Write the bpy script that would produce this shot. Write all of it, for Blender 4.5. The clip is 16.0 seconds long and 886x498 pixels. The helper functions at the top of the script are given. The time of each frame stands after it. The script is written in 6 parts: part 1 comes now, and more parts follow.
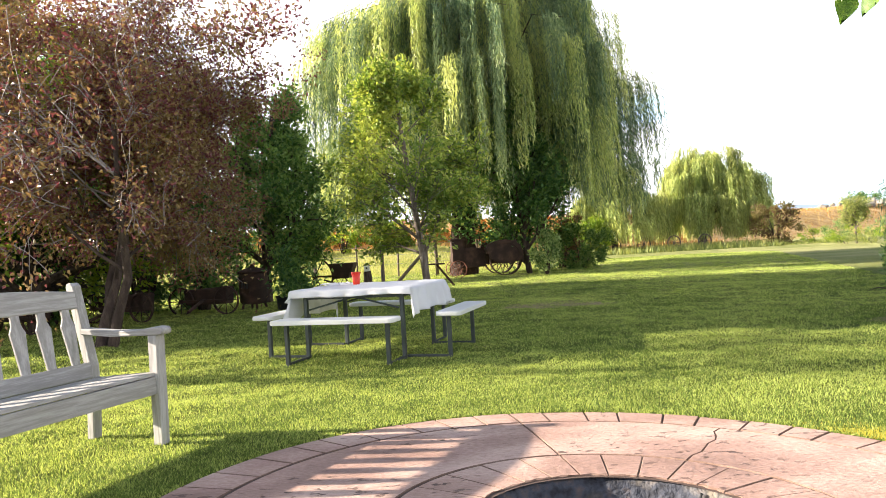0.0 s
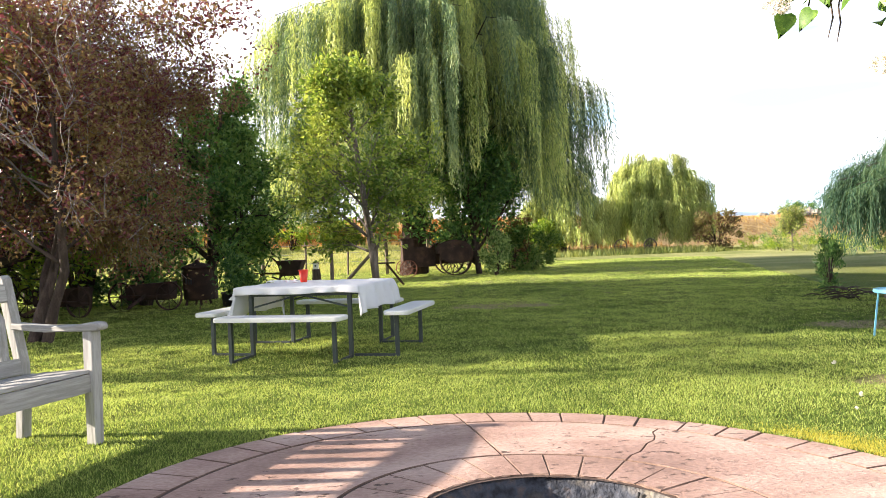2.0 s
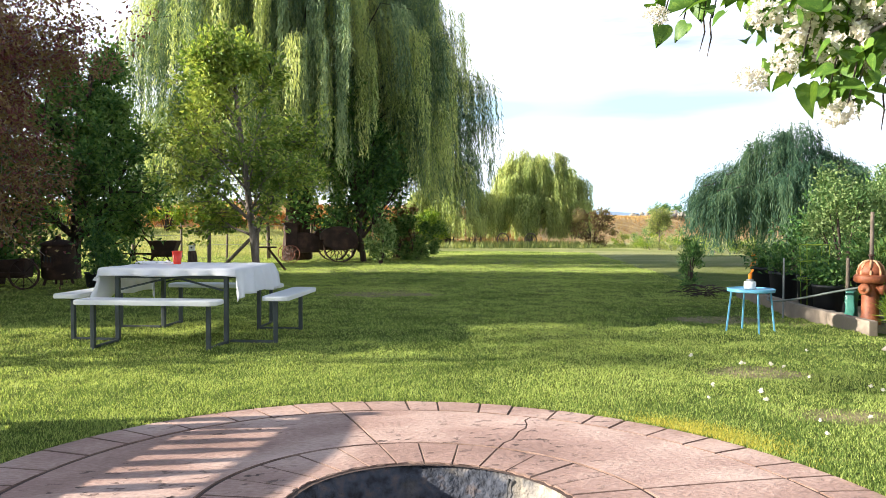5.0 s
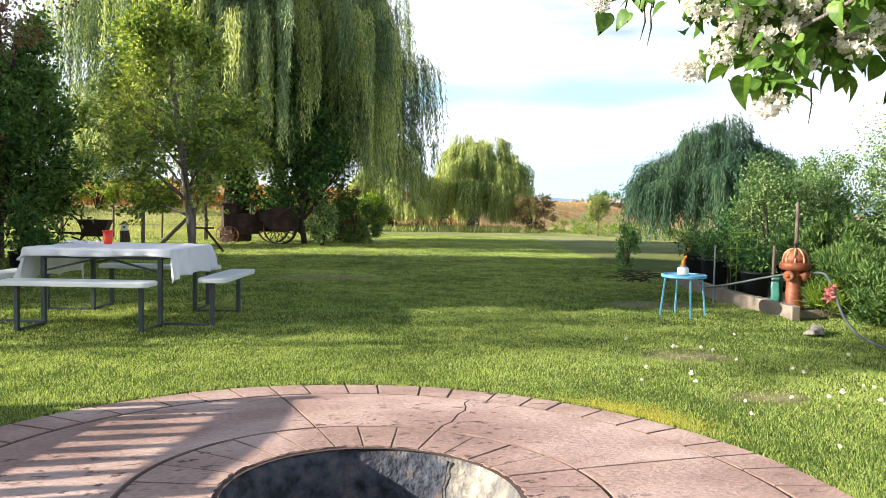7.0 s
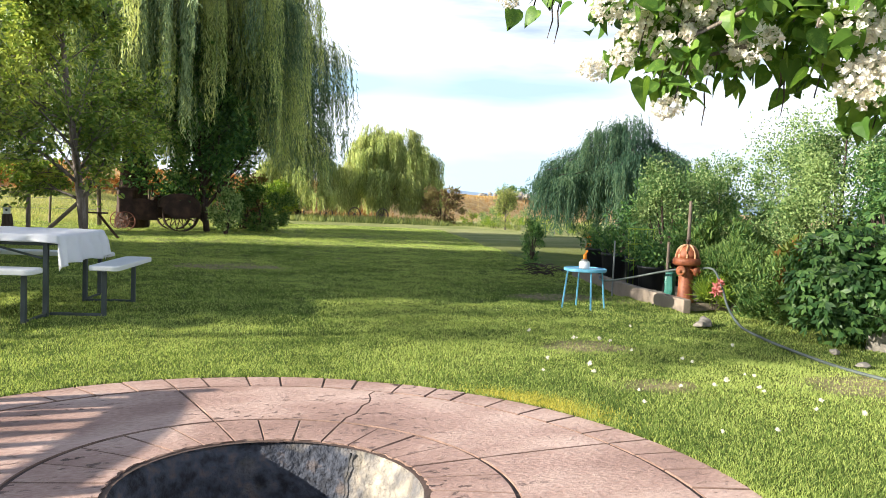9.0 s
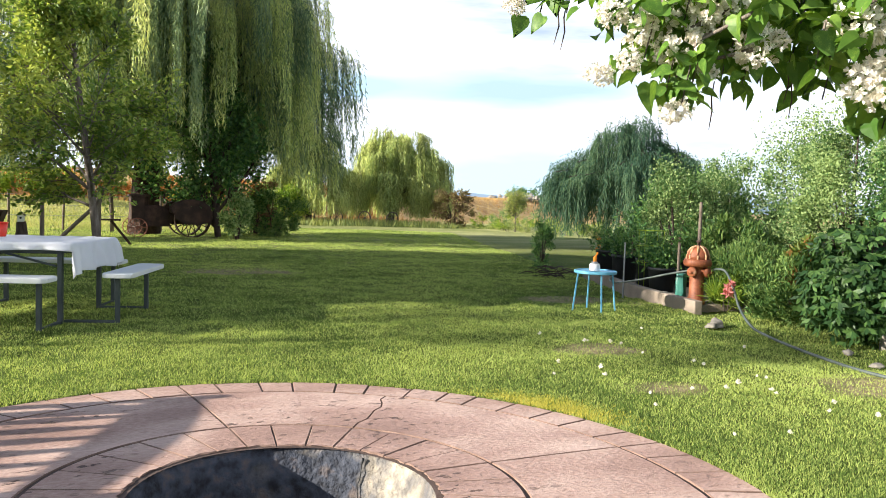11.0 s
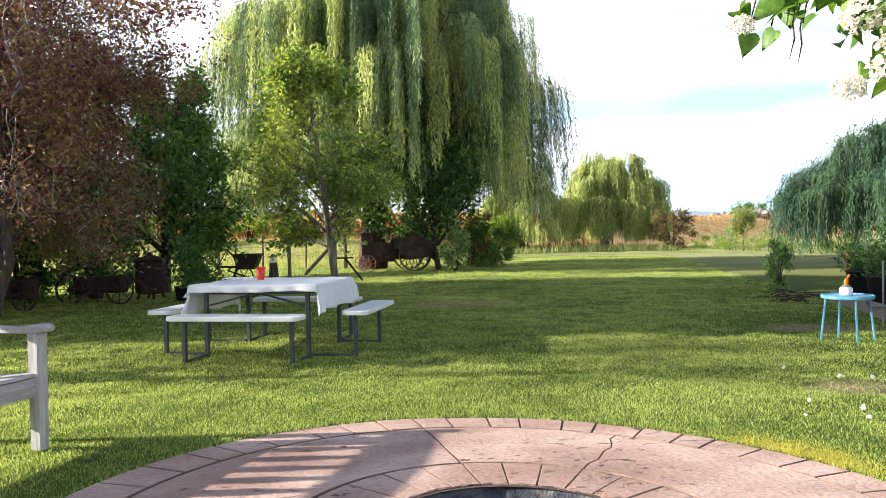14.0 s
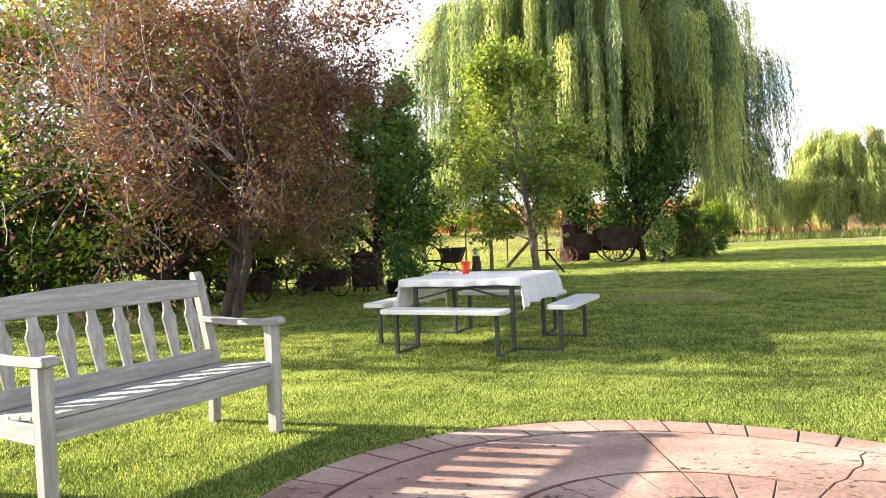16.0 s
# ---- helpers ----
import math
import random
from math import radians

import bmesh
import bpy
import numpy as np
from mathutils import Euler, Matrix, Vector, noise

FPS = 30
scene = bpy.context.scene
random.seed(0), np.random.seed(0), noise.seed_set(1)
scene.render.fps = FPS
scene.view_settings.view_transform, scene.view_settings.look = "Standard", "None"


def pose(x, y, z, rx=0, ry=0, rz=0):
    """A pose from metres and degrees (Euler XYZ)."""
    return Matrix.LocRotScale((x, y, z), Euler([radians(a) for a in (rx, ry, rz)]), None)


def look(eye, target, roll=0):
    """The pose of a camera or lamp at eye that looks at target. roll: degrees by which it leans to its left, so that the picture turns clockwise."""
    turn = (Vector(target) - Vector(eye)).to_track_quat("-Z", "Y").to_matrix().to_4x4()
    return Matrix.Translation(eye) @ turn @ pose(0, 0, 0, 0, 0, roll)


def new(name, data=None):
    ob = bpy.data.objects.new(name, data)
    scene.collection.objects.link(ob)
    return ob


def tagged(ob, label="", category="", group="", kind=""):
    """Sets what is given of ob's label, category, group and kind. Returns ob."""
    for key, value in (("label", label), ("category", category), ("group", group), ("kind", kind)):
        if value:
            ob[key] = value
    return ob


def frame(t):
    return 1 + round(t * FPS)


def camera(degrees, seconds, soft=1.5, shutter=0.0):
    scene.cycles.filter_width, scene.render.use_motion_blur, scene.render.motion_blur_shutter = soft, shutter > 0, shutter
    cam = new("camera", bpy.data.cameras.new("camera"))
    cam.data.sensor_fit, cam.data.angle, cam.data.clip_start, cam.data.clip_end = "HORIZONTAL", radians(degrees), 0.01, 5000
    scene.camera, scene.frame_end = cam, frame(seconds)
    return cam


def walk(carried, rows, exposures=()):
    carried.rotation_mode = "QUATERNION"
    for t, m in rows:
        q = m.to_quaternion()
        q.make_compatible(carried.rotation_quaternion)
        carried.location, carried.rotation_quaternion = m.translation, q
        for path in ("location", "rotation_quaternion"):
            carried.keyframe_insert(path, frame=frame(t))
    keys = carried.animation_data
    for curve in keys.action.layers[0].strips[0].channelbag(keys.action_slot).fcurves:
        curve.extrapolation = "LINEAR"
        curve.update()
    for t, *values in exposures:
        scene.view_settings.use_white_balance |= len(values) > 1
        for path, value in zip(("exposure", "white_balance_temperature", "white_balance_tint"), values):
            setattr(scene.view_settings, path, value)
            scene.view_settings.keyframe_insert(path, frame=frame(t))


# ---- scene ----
cam = camera(64.8, 16.0, soft=0.45)
PATH = [
    (0, (0.164, 0.040, 1.004), (0.134, 2.040, 0.990), -3.35),
    (0.5, (0.166, 0.041, 1.002), (0.154, 2.041, 0.974), -3.25),
    (1, (0.172, 0.042, 1.004), (0.194, 2.042, 0.972), -2.96),
    (1.5, (0.172, 0.046, 1.003), (0.231, 2.044, 0.963), -2.77),
    (2, (0.180, 0.048, 1.003), (0.290, 2.045, 0.981), -2.15),
    (2.5, (0.181, 0.051, 1.001), (0.346, 2.044, 0.980), -1.63),
    (3, (0.183, 0.051, 1.001), (0.380, 2.041, 0.970), -1.36),
    (3.5, (0.188, 0.056, 0.998), (0.451, 2.038, 0.963), -0.73),
    (4, (0.188, 0.071, 0.999), (0.529, 2.042, 0.951), -0.27),
    (6.5, (0.195, 0.067, 1.002), (0.732, 1.992, 0.919), 0.84),
    (7, (0.197, 0.079, 1.000), (0.790, 1.986, 0.895), 1.17),
    (7.5, (0.203, 0.082, 0.998), (0.847, 1.972, 0.884), 1.59),
    (8, (0.205, 0.089, 0.998), (0.935, 1.946, 0.865), 2.06),
    (8.5, (0.210, 0.084, 0.998), (1.028, 1.905, 0.876), 2.46),
    (9, (0.209, 0.086, 0.998), (1.045, 1.899, 0.877), 2.57),
    (11.5, (0.205, 0.068, 1.013), (1.009, 1.896, 0.908), 1.77),
    (12, (0.202, 0.068, 1.012), (0.992, 1.904, 0.938), 1.37),
    (12.5, (0.191, 0.051, 1.020), (0.858, 1.937, 0.990), 0.53),
    (13, (0.183, 0.052, 1.034), (0.709, 1.981, 0.987), -1.47),
    (13.5, (0.167, 0.057, 1.045), (0.540, 2.022, 1.028), -0.94),
    (14, (0.168, 0.081, 1.064), (0.395, 2.068, 1.020), -1.13),
    (14.5, (0.163, 0.141, 1.055), (0.228, 2.139, 1.004), -1.53),
    (15, (0.147, 0.142, 1.068), (0.079, 2.140, 1.017), -1.75),
    (15.5, (0.146, 0.152, 1.075), (-0.051, 2.141, 1.027), -2.21),
    (16, (0.137, 0.166, 1.077), (-0.203, 2.136, 1.028), -2.62),
]
walk(cam, [(t, look(eye, target, roll)) for t, eye, target, roll in PATH],
     [(0.0, 2.02, 6500, 14), (1.5, 1.94, 6450, 14), (3.5, 1.79, 6050, 12), (7.0, 1.56, 5950, 10), (12.5, 1.50, 6000, 10), (13.5, 1.58, 5900, 11), (15.0, 1.92, 6150, 12), (16.0, 2.1, 6450, 13)])

# ---- light ----
SUN_AZ, SUN_EL = -6.0, 18.2          # the way the light travels over the ground, and the sun's height, in degrees
lamp = bpy.data.lights.new("sun", "SUN")
lamp.energy, lamp.angle, lamp.color = 4.8, radians(0.5), (1.0, 0.88, 0.71)
a, e = radians(SUN_AZ), radians(SUN_EL)
travel = Vector((math.cos(a) * math.cos(e), math.sin(a) * math.cos(e), -math.sin(e)))
sun = new("sun", lamp)
sun.matrix_world = look(-travel * 60, (0, 0, 0))

world = bpy.data.worlds.new("sky")
scene.world = world
world.use_nodes = True
wt = world.node_tree
wt.nodes.clear()


def wnode(kind, **inputs):
    n = wt.nodes.new(kind)
    for k, v in inputs.items():
        n.inputs[k.replace("_", " ")].default_value = v
    return n


w_out, w_bg = wnode("ShaderNodeOutputWorld"), wnode("ShaderNodeBackground", Strength=0.060)
w_sky = wt.nodes.new("ShaderNodeTexSky")
w_sky.sky_type, w_sky.sun_disc = "NISHITA", False
w_sky.sun_elevation, w_sky.sun_rotation = e, math.atan2(-travel.x, -travel.y)
w_co, w_map = wnode("ShaderNodeTexCoord"), wnode("ShaderNodeMapping", Scale=(1.2, 1.2, 7.0))
w_noise = wnode("ShaderNodeTexNoise", Scale=1.6, Detail=6.0, Roughness=0.55)
w_ramp = wt.nodes.new("ShaderNodeValToRGB")
w_ramp.color_ramp.elements[0].position, w_ramp.color_ramp.elements[1].position = 0.22, 0.41
w_mix = wt.nodes.new("ShaderNodeMixRGB")
w_mix.inputs[2].default_value = (7.8, 7.9, 8.2, 1)
L = wt.links.new
L(w_co.outputs["Generated"], w_map.inputs["Vector"]); L(w_map.outputs[0], w_noise.inputs["Vector"])
w_sep, w_hi, w_thin = wt.nodes.new("ShaderNodeSeparateXYZ"), wt.nodes.new("ShaderNodeMapRange"), wt.nodes.new("ShaderNodeMath")
w_hi.inputs["From Min"].default_value, w_hi.inputs["From Max"].default_value = 0.72, 0.38
w_thin.operation = "MULTIPLY"
L(w_co.outputs["Generated"], w_sep.inputs[0]); L(w_sep.outputs["Z"], w_hi.inputs["Value"])
L(w_noise.outputs["Fac"], w_ramp.inputs[0]); L(w_ramp.outputs[0], w_thin.inputs[0]); L(w_hi.outputs[0], w_thin.inputs[1]); L(w_thin.outputs[0], w_mix.inputs[0]); L(w_sky.outputs[0], w_mix.inputs[1])
w_warp = wnode("ShaderNodeTexNoise", Scale=5.0, Detail=5.0)
L(w_map.outputs[0], w_warp.inputs["Vector"])
w_last = w_mix.outputs[0]
# a flat blue-grey cloud low over the lawn's far end, and two clear blue openings beside and below it
for az_, el_, spread_, colour_ in ((30.7, 10.3, (8.0, 8.0, 42.0), (4.35, 5.6, 6.8)), (17.5, 10.0, (8.5, 8.5, 60.0), (4.9, 6.6, 7.6)), (36.0, 3.6, (4.5, 4.5, 22.0), (5.6, 6.9, 7.6))):
    az_, el_ = radians(az_), radians(el_)
    w_off, w_str, w_add = wt.nodes.new("ShaderNodeVectorMath"), wnode("ShaderNodeMapping", Scale=spread_), wt.nodes.new("ShaderNodeMixRGB")
    w_len, w_rng, w_over = wt.nodes.new("ShaderNodeVectorMath"), wt.nodes.new("ShaderNodeMapRange"), wt.nodes.new("ShaderNodeMixRGB")
    w_off.operation, w_len.operation, w_add.blend_type = "SUBTRACT", "LENGTH", "ADD"
    w_off.inputs[1].default_value = (math.sin(az_) * math.cos(el_), math.cos(az_) * math.cos(el_), math.sin(el_))
    w_add.inputs[0].default_value = 1.3
    w_rng.inputs["From Min"].default_value, w_rng.inputs["From Max"].default_value = 1.75, 0.9
    w_over.inputs[2].default_value = (*colour_, 1)
    L(w_co.outputs["Generated"], w_off.inputs[0]); L(w_off.outputs[0], w_str.inputs["Vector"])
    L(w_str.outputs[0], w_add.inputs[1]); L(w_warp.outputs["Color"], w_add.inputs[2])
    L(w_add.outputs[0], w_len.inputs[0]); L(w_len.outputs["Value"], w_rng.inputs["Value"])
    L(w_rng.outputs[0], w_over.inputs[0]); L(w_last, w_over.inputs[1])
    w_last = w_over.outputs[0]
L(w_last, w_bg.inputs["Color"])
L(w_bg.outputs[0], w_out.inputs["Surface"])


# ---- materials ----
def material(name, colours, scale=8.0, fine=60.0, rough=0.7, metal=0.0, bump=0.3, stretch=(1, 1, 1), leaf=0.0, vary=0.0,
             blotch=None, spec=0.5, reach=0.02, through_tint=(1.25, 1.2, 0.6)):
    """Colours blended by noise at two scales, with relief. leaf: the share of light let through. vary: change from piece to piece.
    blotch: (colour, from, to, scale), stains with a shape of their own."""
    m = bpy.data.materials.new(name)
    m.use_nodes = True
    t = m.node_tree
    t.nodes.clear()
    link = t.links.new

    def node(kind, **inputs):
        n = t.nodes.new(kind)
        for k, v in inputs.items():
            n.inputs[k.replace("_", " ")].default_value = v
        return n

    out, bsdf = node("ShaderNodeOutputMaterial"), node("ShaderNodeBsdfPrincipled", Roughness=rough, Metallic=metal)
    bsdf.inputs["Specular IOR Level"].default_value = spec * (0.4 if leaf else 1.0)
    co, mp = node("ShaderNodeTexCoord"), node("ShaderNodeMapping", Scale=stretch)
    link(co.outputs["Object"], mp.inputs["Vector"])
    n1, n2 = node("ShaderNodeTexNoise", Scale=scale, Detail=5.0), node("ShaderNodeTexNoise", Scale=fine, Detail=3.0, Roughness=0.6)
    for n in (n1, n2):
        link(mp.outputs[0], n.inputs["Vector"])
    add = node("ShaderNodeMath")
    add.operation = "MULTIPLY_ADD"
    add.inputs[1].default_value = 0.45
    link(n2.outputs["Fac"], add.inputs[0]); link(n1.outputs["Fac"], add.inputs[2])
    fac = add.outputs[0]
    if vary:
        geo, va = node("ShaderNodeNewGeometry"), node("ShaderNodeMath")
        va.operation = "MULTIPLY_ADD"
        va.inputs[1].default_value = vary
        link(geo.outputs["Random Per Island"], va.inputs[0]); link(fac, va.inputs[2])
        info, vb = node("ShaderNodeObjectInfo"), node("ShaderNodeMath")
        vb.operation = "MULTIPLY_ADD"
        vb.inputs[1].default_value = 0.0 if leaf else vary
        link(info.outputs["Random"], vb.inputs[0]); link(va.outputs[0], vb.inputs[2])
        fac = vb.outputs[0]
    ramp = node("ShaderNodeValToRGB")
    els = ramp.color_ramp.elements
    lo, hi = 0.42, 1.02 + vary * (0.75 if leaf else 1.6)
    while len(els) < len(colours):
        els.new(0.5)
    for i, c in enumerate(colours):
        els[i].position = lo + (hi - lo) * i / max(1, len(colours) - 1)
        els[i].color = (*c, 1)
    link(fac, ramp.inputs[0])
    colour, relief = ramp.outputs[0], add.outputs[0]
    if blotch:
        c, b0, b1, bs, clump = (*blotch, 0.0)[:5]
        bn, br, bm_ = node("ShaderNodeTexNoise", Scale=bs, Detail=6.0, Roughness=0.6), node("ShaderNodeMapRange"), node("ShaderNodeMixRGB")
        link(mp.outputs[0], bn.inputs["Vector"]); link(bn.outputs["Fac"], br.inputs["Value"])
        br.inputs["From Min"].default_value, br.inputs["From Max"].default_value = b0, b1
        bm_.inputs[2].default_value = (*c, 1)
        stain = br.outputs[0]
        if clump:                                        # marks gathered in some places, rare in others
            cn, cr, cm = node("ShaderNodeTexNoise", Scale=clump, Detail=2.0), node("ShaderNodeMapRange"), node("ShaderNodeMath")
            cm.operation = "MULTIPLY"
            cr.inputs["From Min"].default_value, cr.inputs["From Max"].default_value, cr.inputs["To Min"].default_value = 0.45, 0.60, 0.15
            link(co.outputs["Object"], cn.inputs["Vector"]); link(cn.outputs["Fac"], cr.inputs["Value"])
            link(cr.outputs[0], cm.inputs[0]); link(stain, cm.inputs[1])
            stain = cm.outputs[0]
        link(stain, bm_.inputs[0]); link(colour, bm_.inputs[1])
        colour = bm_.outputs[0]
        dent = node("ShaderNodeMath")
        dent.operation = "MULTIPLY_ADD"
        dent.inputs[1].default_value = -0.5
        link(stain, dent.inputs[0]); link(add.outputs[0], dent.inputs[2])
        relief = dent.outputs[0]
    link(colour, bsdf.inputs["Base Color"])
    if bump:
        bp = node("ShaderNodeBump", Strength=bump, Distance=reach)
        link(relief, bp.inputs["Height"]); link(bp.outputs[0], bsdf.inputs["Normal"])
    if leaf:
        tr, mx, br_ = node("ShaderNodeBsdfTranslucent"), node("ShaderNodeMixShader"), node("ShaderNodeMixRGB")
        br_.blend_type = "MULTIPLY"
        br_.inputs[0].default_value, br_.inputs[2].default_value = 1.0, (*through_tint, 1)
        link(colour, br_.inputs[1]); link(br_.outputs[0], tr.inputs["Color"])
        mx.inputs[0].default_value = leaf
        link(bsdf.outputs[0], mx.inputs[1]); link(tr.outputs[0], mx.inputs[2]); link(mx.outputs[0], out.inputs["Surface"])
    else:
        link(bsdf.outputs[0], out.inputs["Surface"])
    return m


TEAK = [material("weathered_teak", [(0.205, 0.197, 0.18), (0.31, 0.302, 0.285), (0.42, 0.412, 0.395)], 3, 14, 0.8, bump=0.5, stretch=st, vary=0.10,
                 blotch=((0.15, 0.125, 0.09), 0.66, 0.80, 1.4), reach=0.004) for st in ((1.3, 16, 16), (16, 1.3, 16), (16, 16, 1.3))]
M_TEAK, M_TEAK_Y, M_TEAK_Z = TEAK                       # grain along the board
M_PLASTIC = material("white_plastic", [(0.66, 0.67, 0.66), (0.76, 0.77, 0.76)], 3, 90, 0.45, bump=0.08, reach=0.003)
M_STEEL = material("grey_enamel_steel", [(0.026, 0.036, 0.038), (0.055, 0.070, 0.070)], 6, 80, 0.5, 0.1, bump=0.1, reach=0.002)
M_CLOTH = material("white_cotton", [(0.74, 0.75, 0.78), (0.82, 0.83, 0.85)], 5, 160, 0.95, bump=0.25, reach=0.004, leaf=0.18, through_tint=(1, 1, 1))
M_RED = material("red_plastic", [(0.62, 0.025, 0.01), (0.75, 0.05, 0.02)], 4, 60, 0.35, bump=0.03)
M_CONC = material("stamped_concrete", [(0.155, 0.085, 0.066), (0.41, 0.262, 0.210), (0.62, 0.45, 0.375)], 1.3, 34, 0.62, bump=0.9, vary=0.06,
                  blotch=((0.10, 0.056, 0.043), 0.595, 0.625, 12.0, 1.3), reach=0.018, stretch=(1, 1.9, 1))
M_JOINT = material("dark_joint", [(0.06, 0.038, 0.030), (0.12, 0.078, 0.062)], 6, 80, 0.9, bump=0.5)
M_EDGE = material("stained_joint_side", [(0.10, 0.06, 0.045), (0.22, 0.14, 0.105), (0.36, 0.25, 0.19)], 6, 60, 0.9, bump=0.5)
M_ASH = material("ash", [(0.10, 0.095, 0.09), (0.26, 0.25, 0.24)], 8, 70, 1.0, bump=0.8, reach=0.03)
M_BARK = material("grey_bark", [(0.09, 0.07, 0.055), (0.17, 0.14, 0.115), (0.30, 0.265, 0.225)], 5, 40, 0.95, bump=0.9, stretch=(3, 3, 0.6), reach=0.02)
M_DARKBARK = material("dark_bark", [(0.026, 0.017, 0.014), (0.055, 0.037, 0.029), (0.11, 0.08, 0.062)], 5, 40, 0.95, bump=0.9, stretch=(3, 3, 0.6), reach=0.02)
M_WILLOWBARK = material("red_brown_bark", [(0.020, 0.011, 0.008), (0.045, 0.024, 0.017), (0.085, 0.05, 0.035)], 5, 40, 0.95, bump=0.9, stretch=(3, 3, 0.6), reach=0.03)
M_TWIG = material("pale_twig", [(0.17, 0.14, 0.135), (0.36, 0.32, 0.31)], 4, 30, 0.8, bump=0.3)
M_PURPLE = material("purple_leaf", [(0.070, 0.024, 0.038), (0.145, 0.048, 0.060), (0.215, 0.082, 0.078), (0.30, 0.125, 0.082), (0.27, 0.20, 0.08)], 0.55, 6, 0.34, leaf=0.32, vary=0.7, bump=0, spec=1.0, through_tint=(1.25, 0.9, 0.8))
M_GREEN = material("green_leaf", [(0.030, 0.080, 0.030), (0.070, 0.155, 0.048), (0.16, 0.28, 0.075)], 0.7, 6, 0.40, leaf=0.36, vary=0.45, bump=0, through_tint=(1.2, 1.15, 0.75))
M_BRIGHT = material("bright_leaf", [(0.08, 0.155, 0.024), (0.19, 0.30, 0.042), (0.36, 0.46, 0.075)], 0.7, 6, 0.5, leaf=0.48, vary=0.45, bump=0)
M_MAPLE = material("maple_leaf", [(0.042, 0.105, 0.034), (0.10, 0.20, 0.056), (0.22, 0.34, 0.09)], 0.7, 6, 0.40, leaf=0.38, vary=0.45, bump=0, through_tint=(1.2, 1.15, 0.75))
M_ELM = material("elm_leaf", [(0.080, 0.155, 0.036), (0.19, 0.29, 0.060), (0.40, 0.48, 0.11)], 0.7, 6, 0.42, leaf=0.40, vary=0.45, bump=0, through_tint=(1.25, 1.15, 0.7))
M_WILLOW = material("willow_leaf", [(0.055, 0.105, 0.058), (0.14, 0.22, 0.112), (0.31, 0.39, 0.19)], 0.35, 5, 0.45, leaf=0.32, vary=0.4, bump=0, through_tint=(1.15, 1.1, 0.8))
# paler copy of the willow leaf, for tresses coloured as if sunlit
M_LWILLOW = material("sunlit_willow_leaf", [(0.165, 0.235, 0.082), (0.36, 0.445, 0.155), (0.60, 0.65, 0.24)], 0.35, 5, 0.45, leaf=0.40, vary=0.4, bump=0, through_tint=(1.15, 1.1, 0.75))
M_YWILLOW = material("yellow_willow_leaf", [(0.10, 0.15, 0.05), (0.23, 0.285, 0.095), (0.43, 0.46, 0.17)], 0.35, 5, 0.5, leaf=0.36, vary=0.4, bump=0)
M_BWILLOW = material("blue_willow_leaf", [(0.025, 0.065, 0.042), (0.050, 0.11, 0.066), (0.11, 0.18, 0.095)], 0.5, 5, 0.5, leaf=0.35, vary=0.4, bump=0)
M_POPLAR = material("pale_leaf", [(0.048, 0.105, 0.034), (0.125, 0.215, 0.070), (0.32, 0.42, 0.165)], 0.9, 6, 0.40, leaf=0.35, vary=0.5, bump=0, through_tint=(1.2, 1.15, 0.75))
M_CATALPA = material("catalpa_leaf", [(0.045, 0.11, 0.022), (0.11, 0.215, 0.036), (0.22, 0.35, 0.060)], 3, 30, 0.40, leaf=0.42, vary=0.4, bump=0.25, reach=0.004)
M_BLOSSOM = material("white_blossom", [(0.74, 0.66, 0.52), (0.84, 0.80, 0.70), (0.90, 0.88, 0.83)], 9, 60, 0.7, leaf=0.35, vary=0.3, bump=0, through_tint=(1, 0.98, 0.92))
M_GRASS = material("grass_blade", [(0.035, 0.070, 0.016), (0.19, 0.285, 0.064), (0.46, 0.545, 0.16)], 0.5, 4, 0.6, leaf=0.48, vary=0.5, bump=0, through_tint=(1.2, 1.12, 0.75))
M_STRAW = material("dry_grass", [(0.22, 0.085, 0.03), (0.42, 0.22, 0.075), (0.62, 0.45, 0.20)], 0.12, 4, 0.8, leaf=0.3, vary=0.4, bump=0)
M_PASTURE = material("pasture_blade", [(0.20, 0.24, 0.08), (0.36, 0.39, 0.15), (0.55, 0.52, 0.24)], 0.35, 5, 0.6, leaf=0.4, vary=0.4, bump=0)
M_YELLOW = material("yellowed_grass", [(0.34, 0.33, 0.05), (0.55, 0.50, 0.08), (0.72, 0.64, 0.17)], 0.8, 6, 0.7, leaf=0.45, vary=0.4, bump=0)
M_RUST = material("rusted_iron", [(0.020, 0.012, 0.010), (0.042, 0.023, 0.016), (0.10, 0.052, 0.034)], 4, 50, 0.85, 0.2, bump=0.5, reach=0.01)
M_RUSTRED = material("red_rust", [(0.14, 0.05, 0.03), (0.26, 0.10, 0.06)], 4, 50, 0.85, 0.1, bump=0.5, reach=0.01)
M_BLUE = material("blue_enamel", [(0.10, 0.28, 0.46), (0.17, 0.48, 0.64)], 5, 70, 0.4, bump=0.1, reach=0.002)
M_HYD = material("terracotta_paint", [(0.09, 0.025, 0.012), (0.24, 0.070, 0.025), (0.36, 0.14, 0.06)], 7, 60, 0.6, bump=0.4, reach=0.006,
                 blotch=((0.42, 0.27, 0.17), 0.62, 0.70, 7.0))
M_HYDRIB = material("worn_tan_paint", [(0.26, 0.10, 0.04), (0.42, 0.22, 0.11), (0.52, 0.34, 0.20)], 7, 60, 0.6, bump=0.4, reach=0.006)
M_HOSE = material("grey_green_hose", [(0.05, 0.065, 0.06), (0.10, 0.12, 0.11)], 8, 60, 0.5, bump=0.1)
M_BLACK = material("black_pot", [(0.012, 0.014, 0.016), (0.03, 0.033, 0.036)], 6, 60, 0.55, bump=0.2)
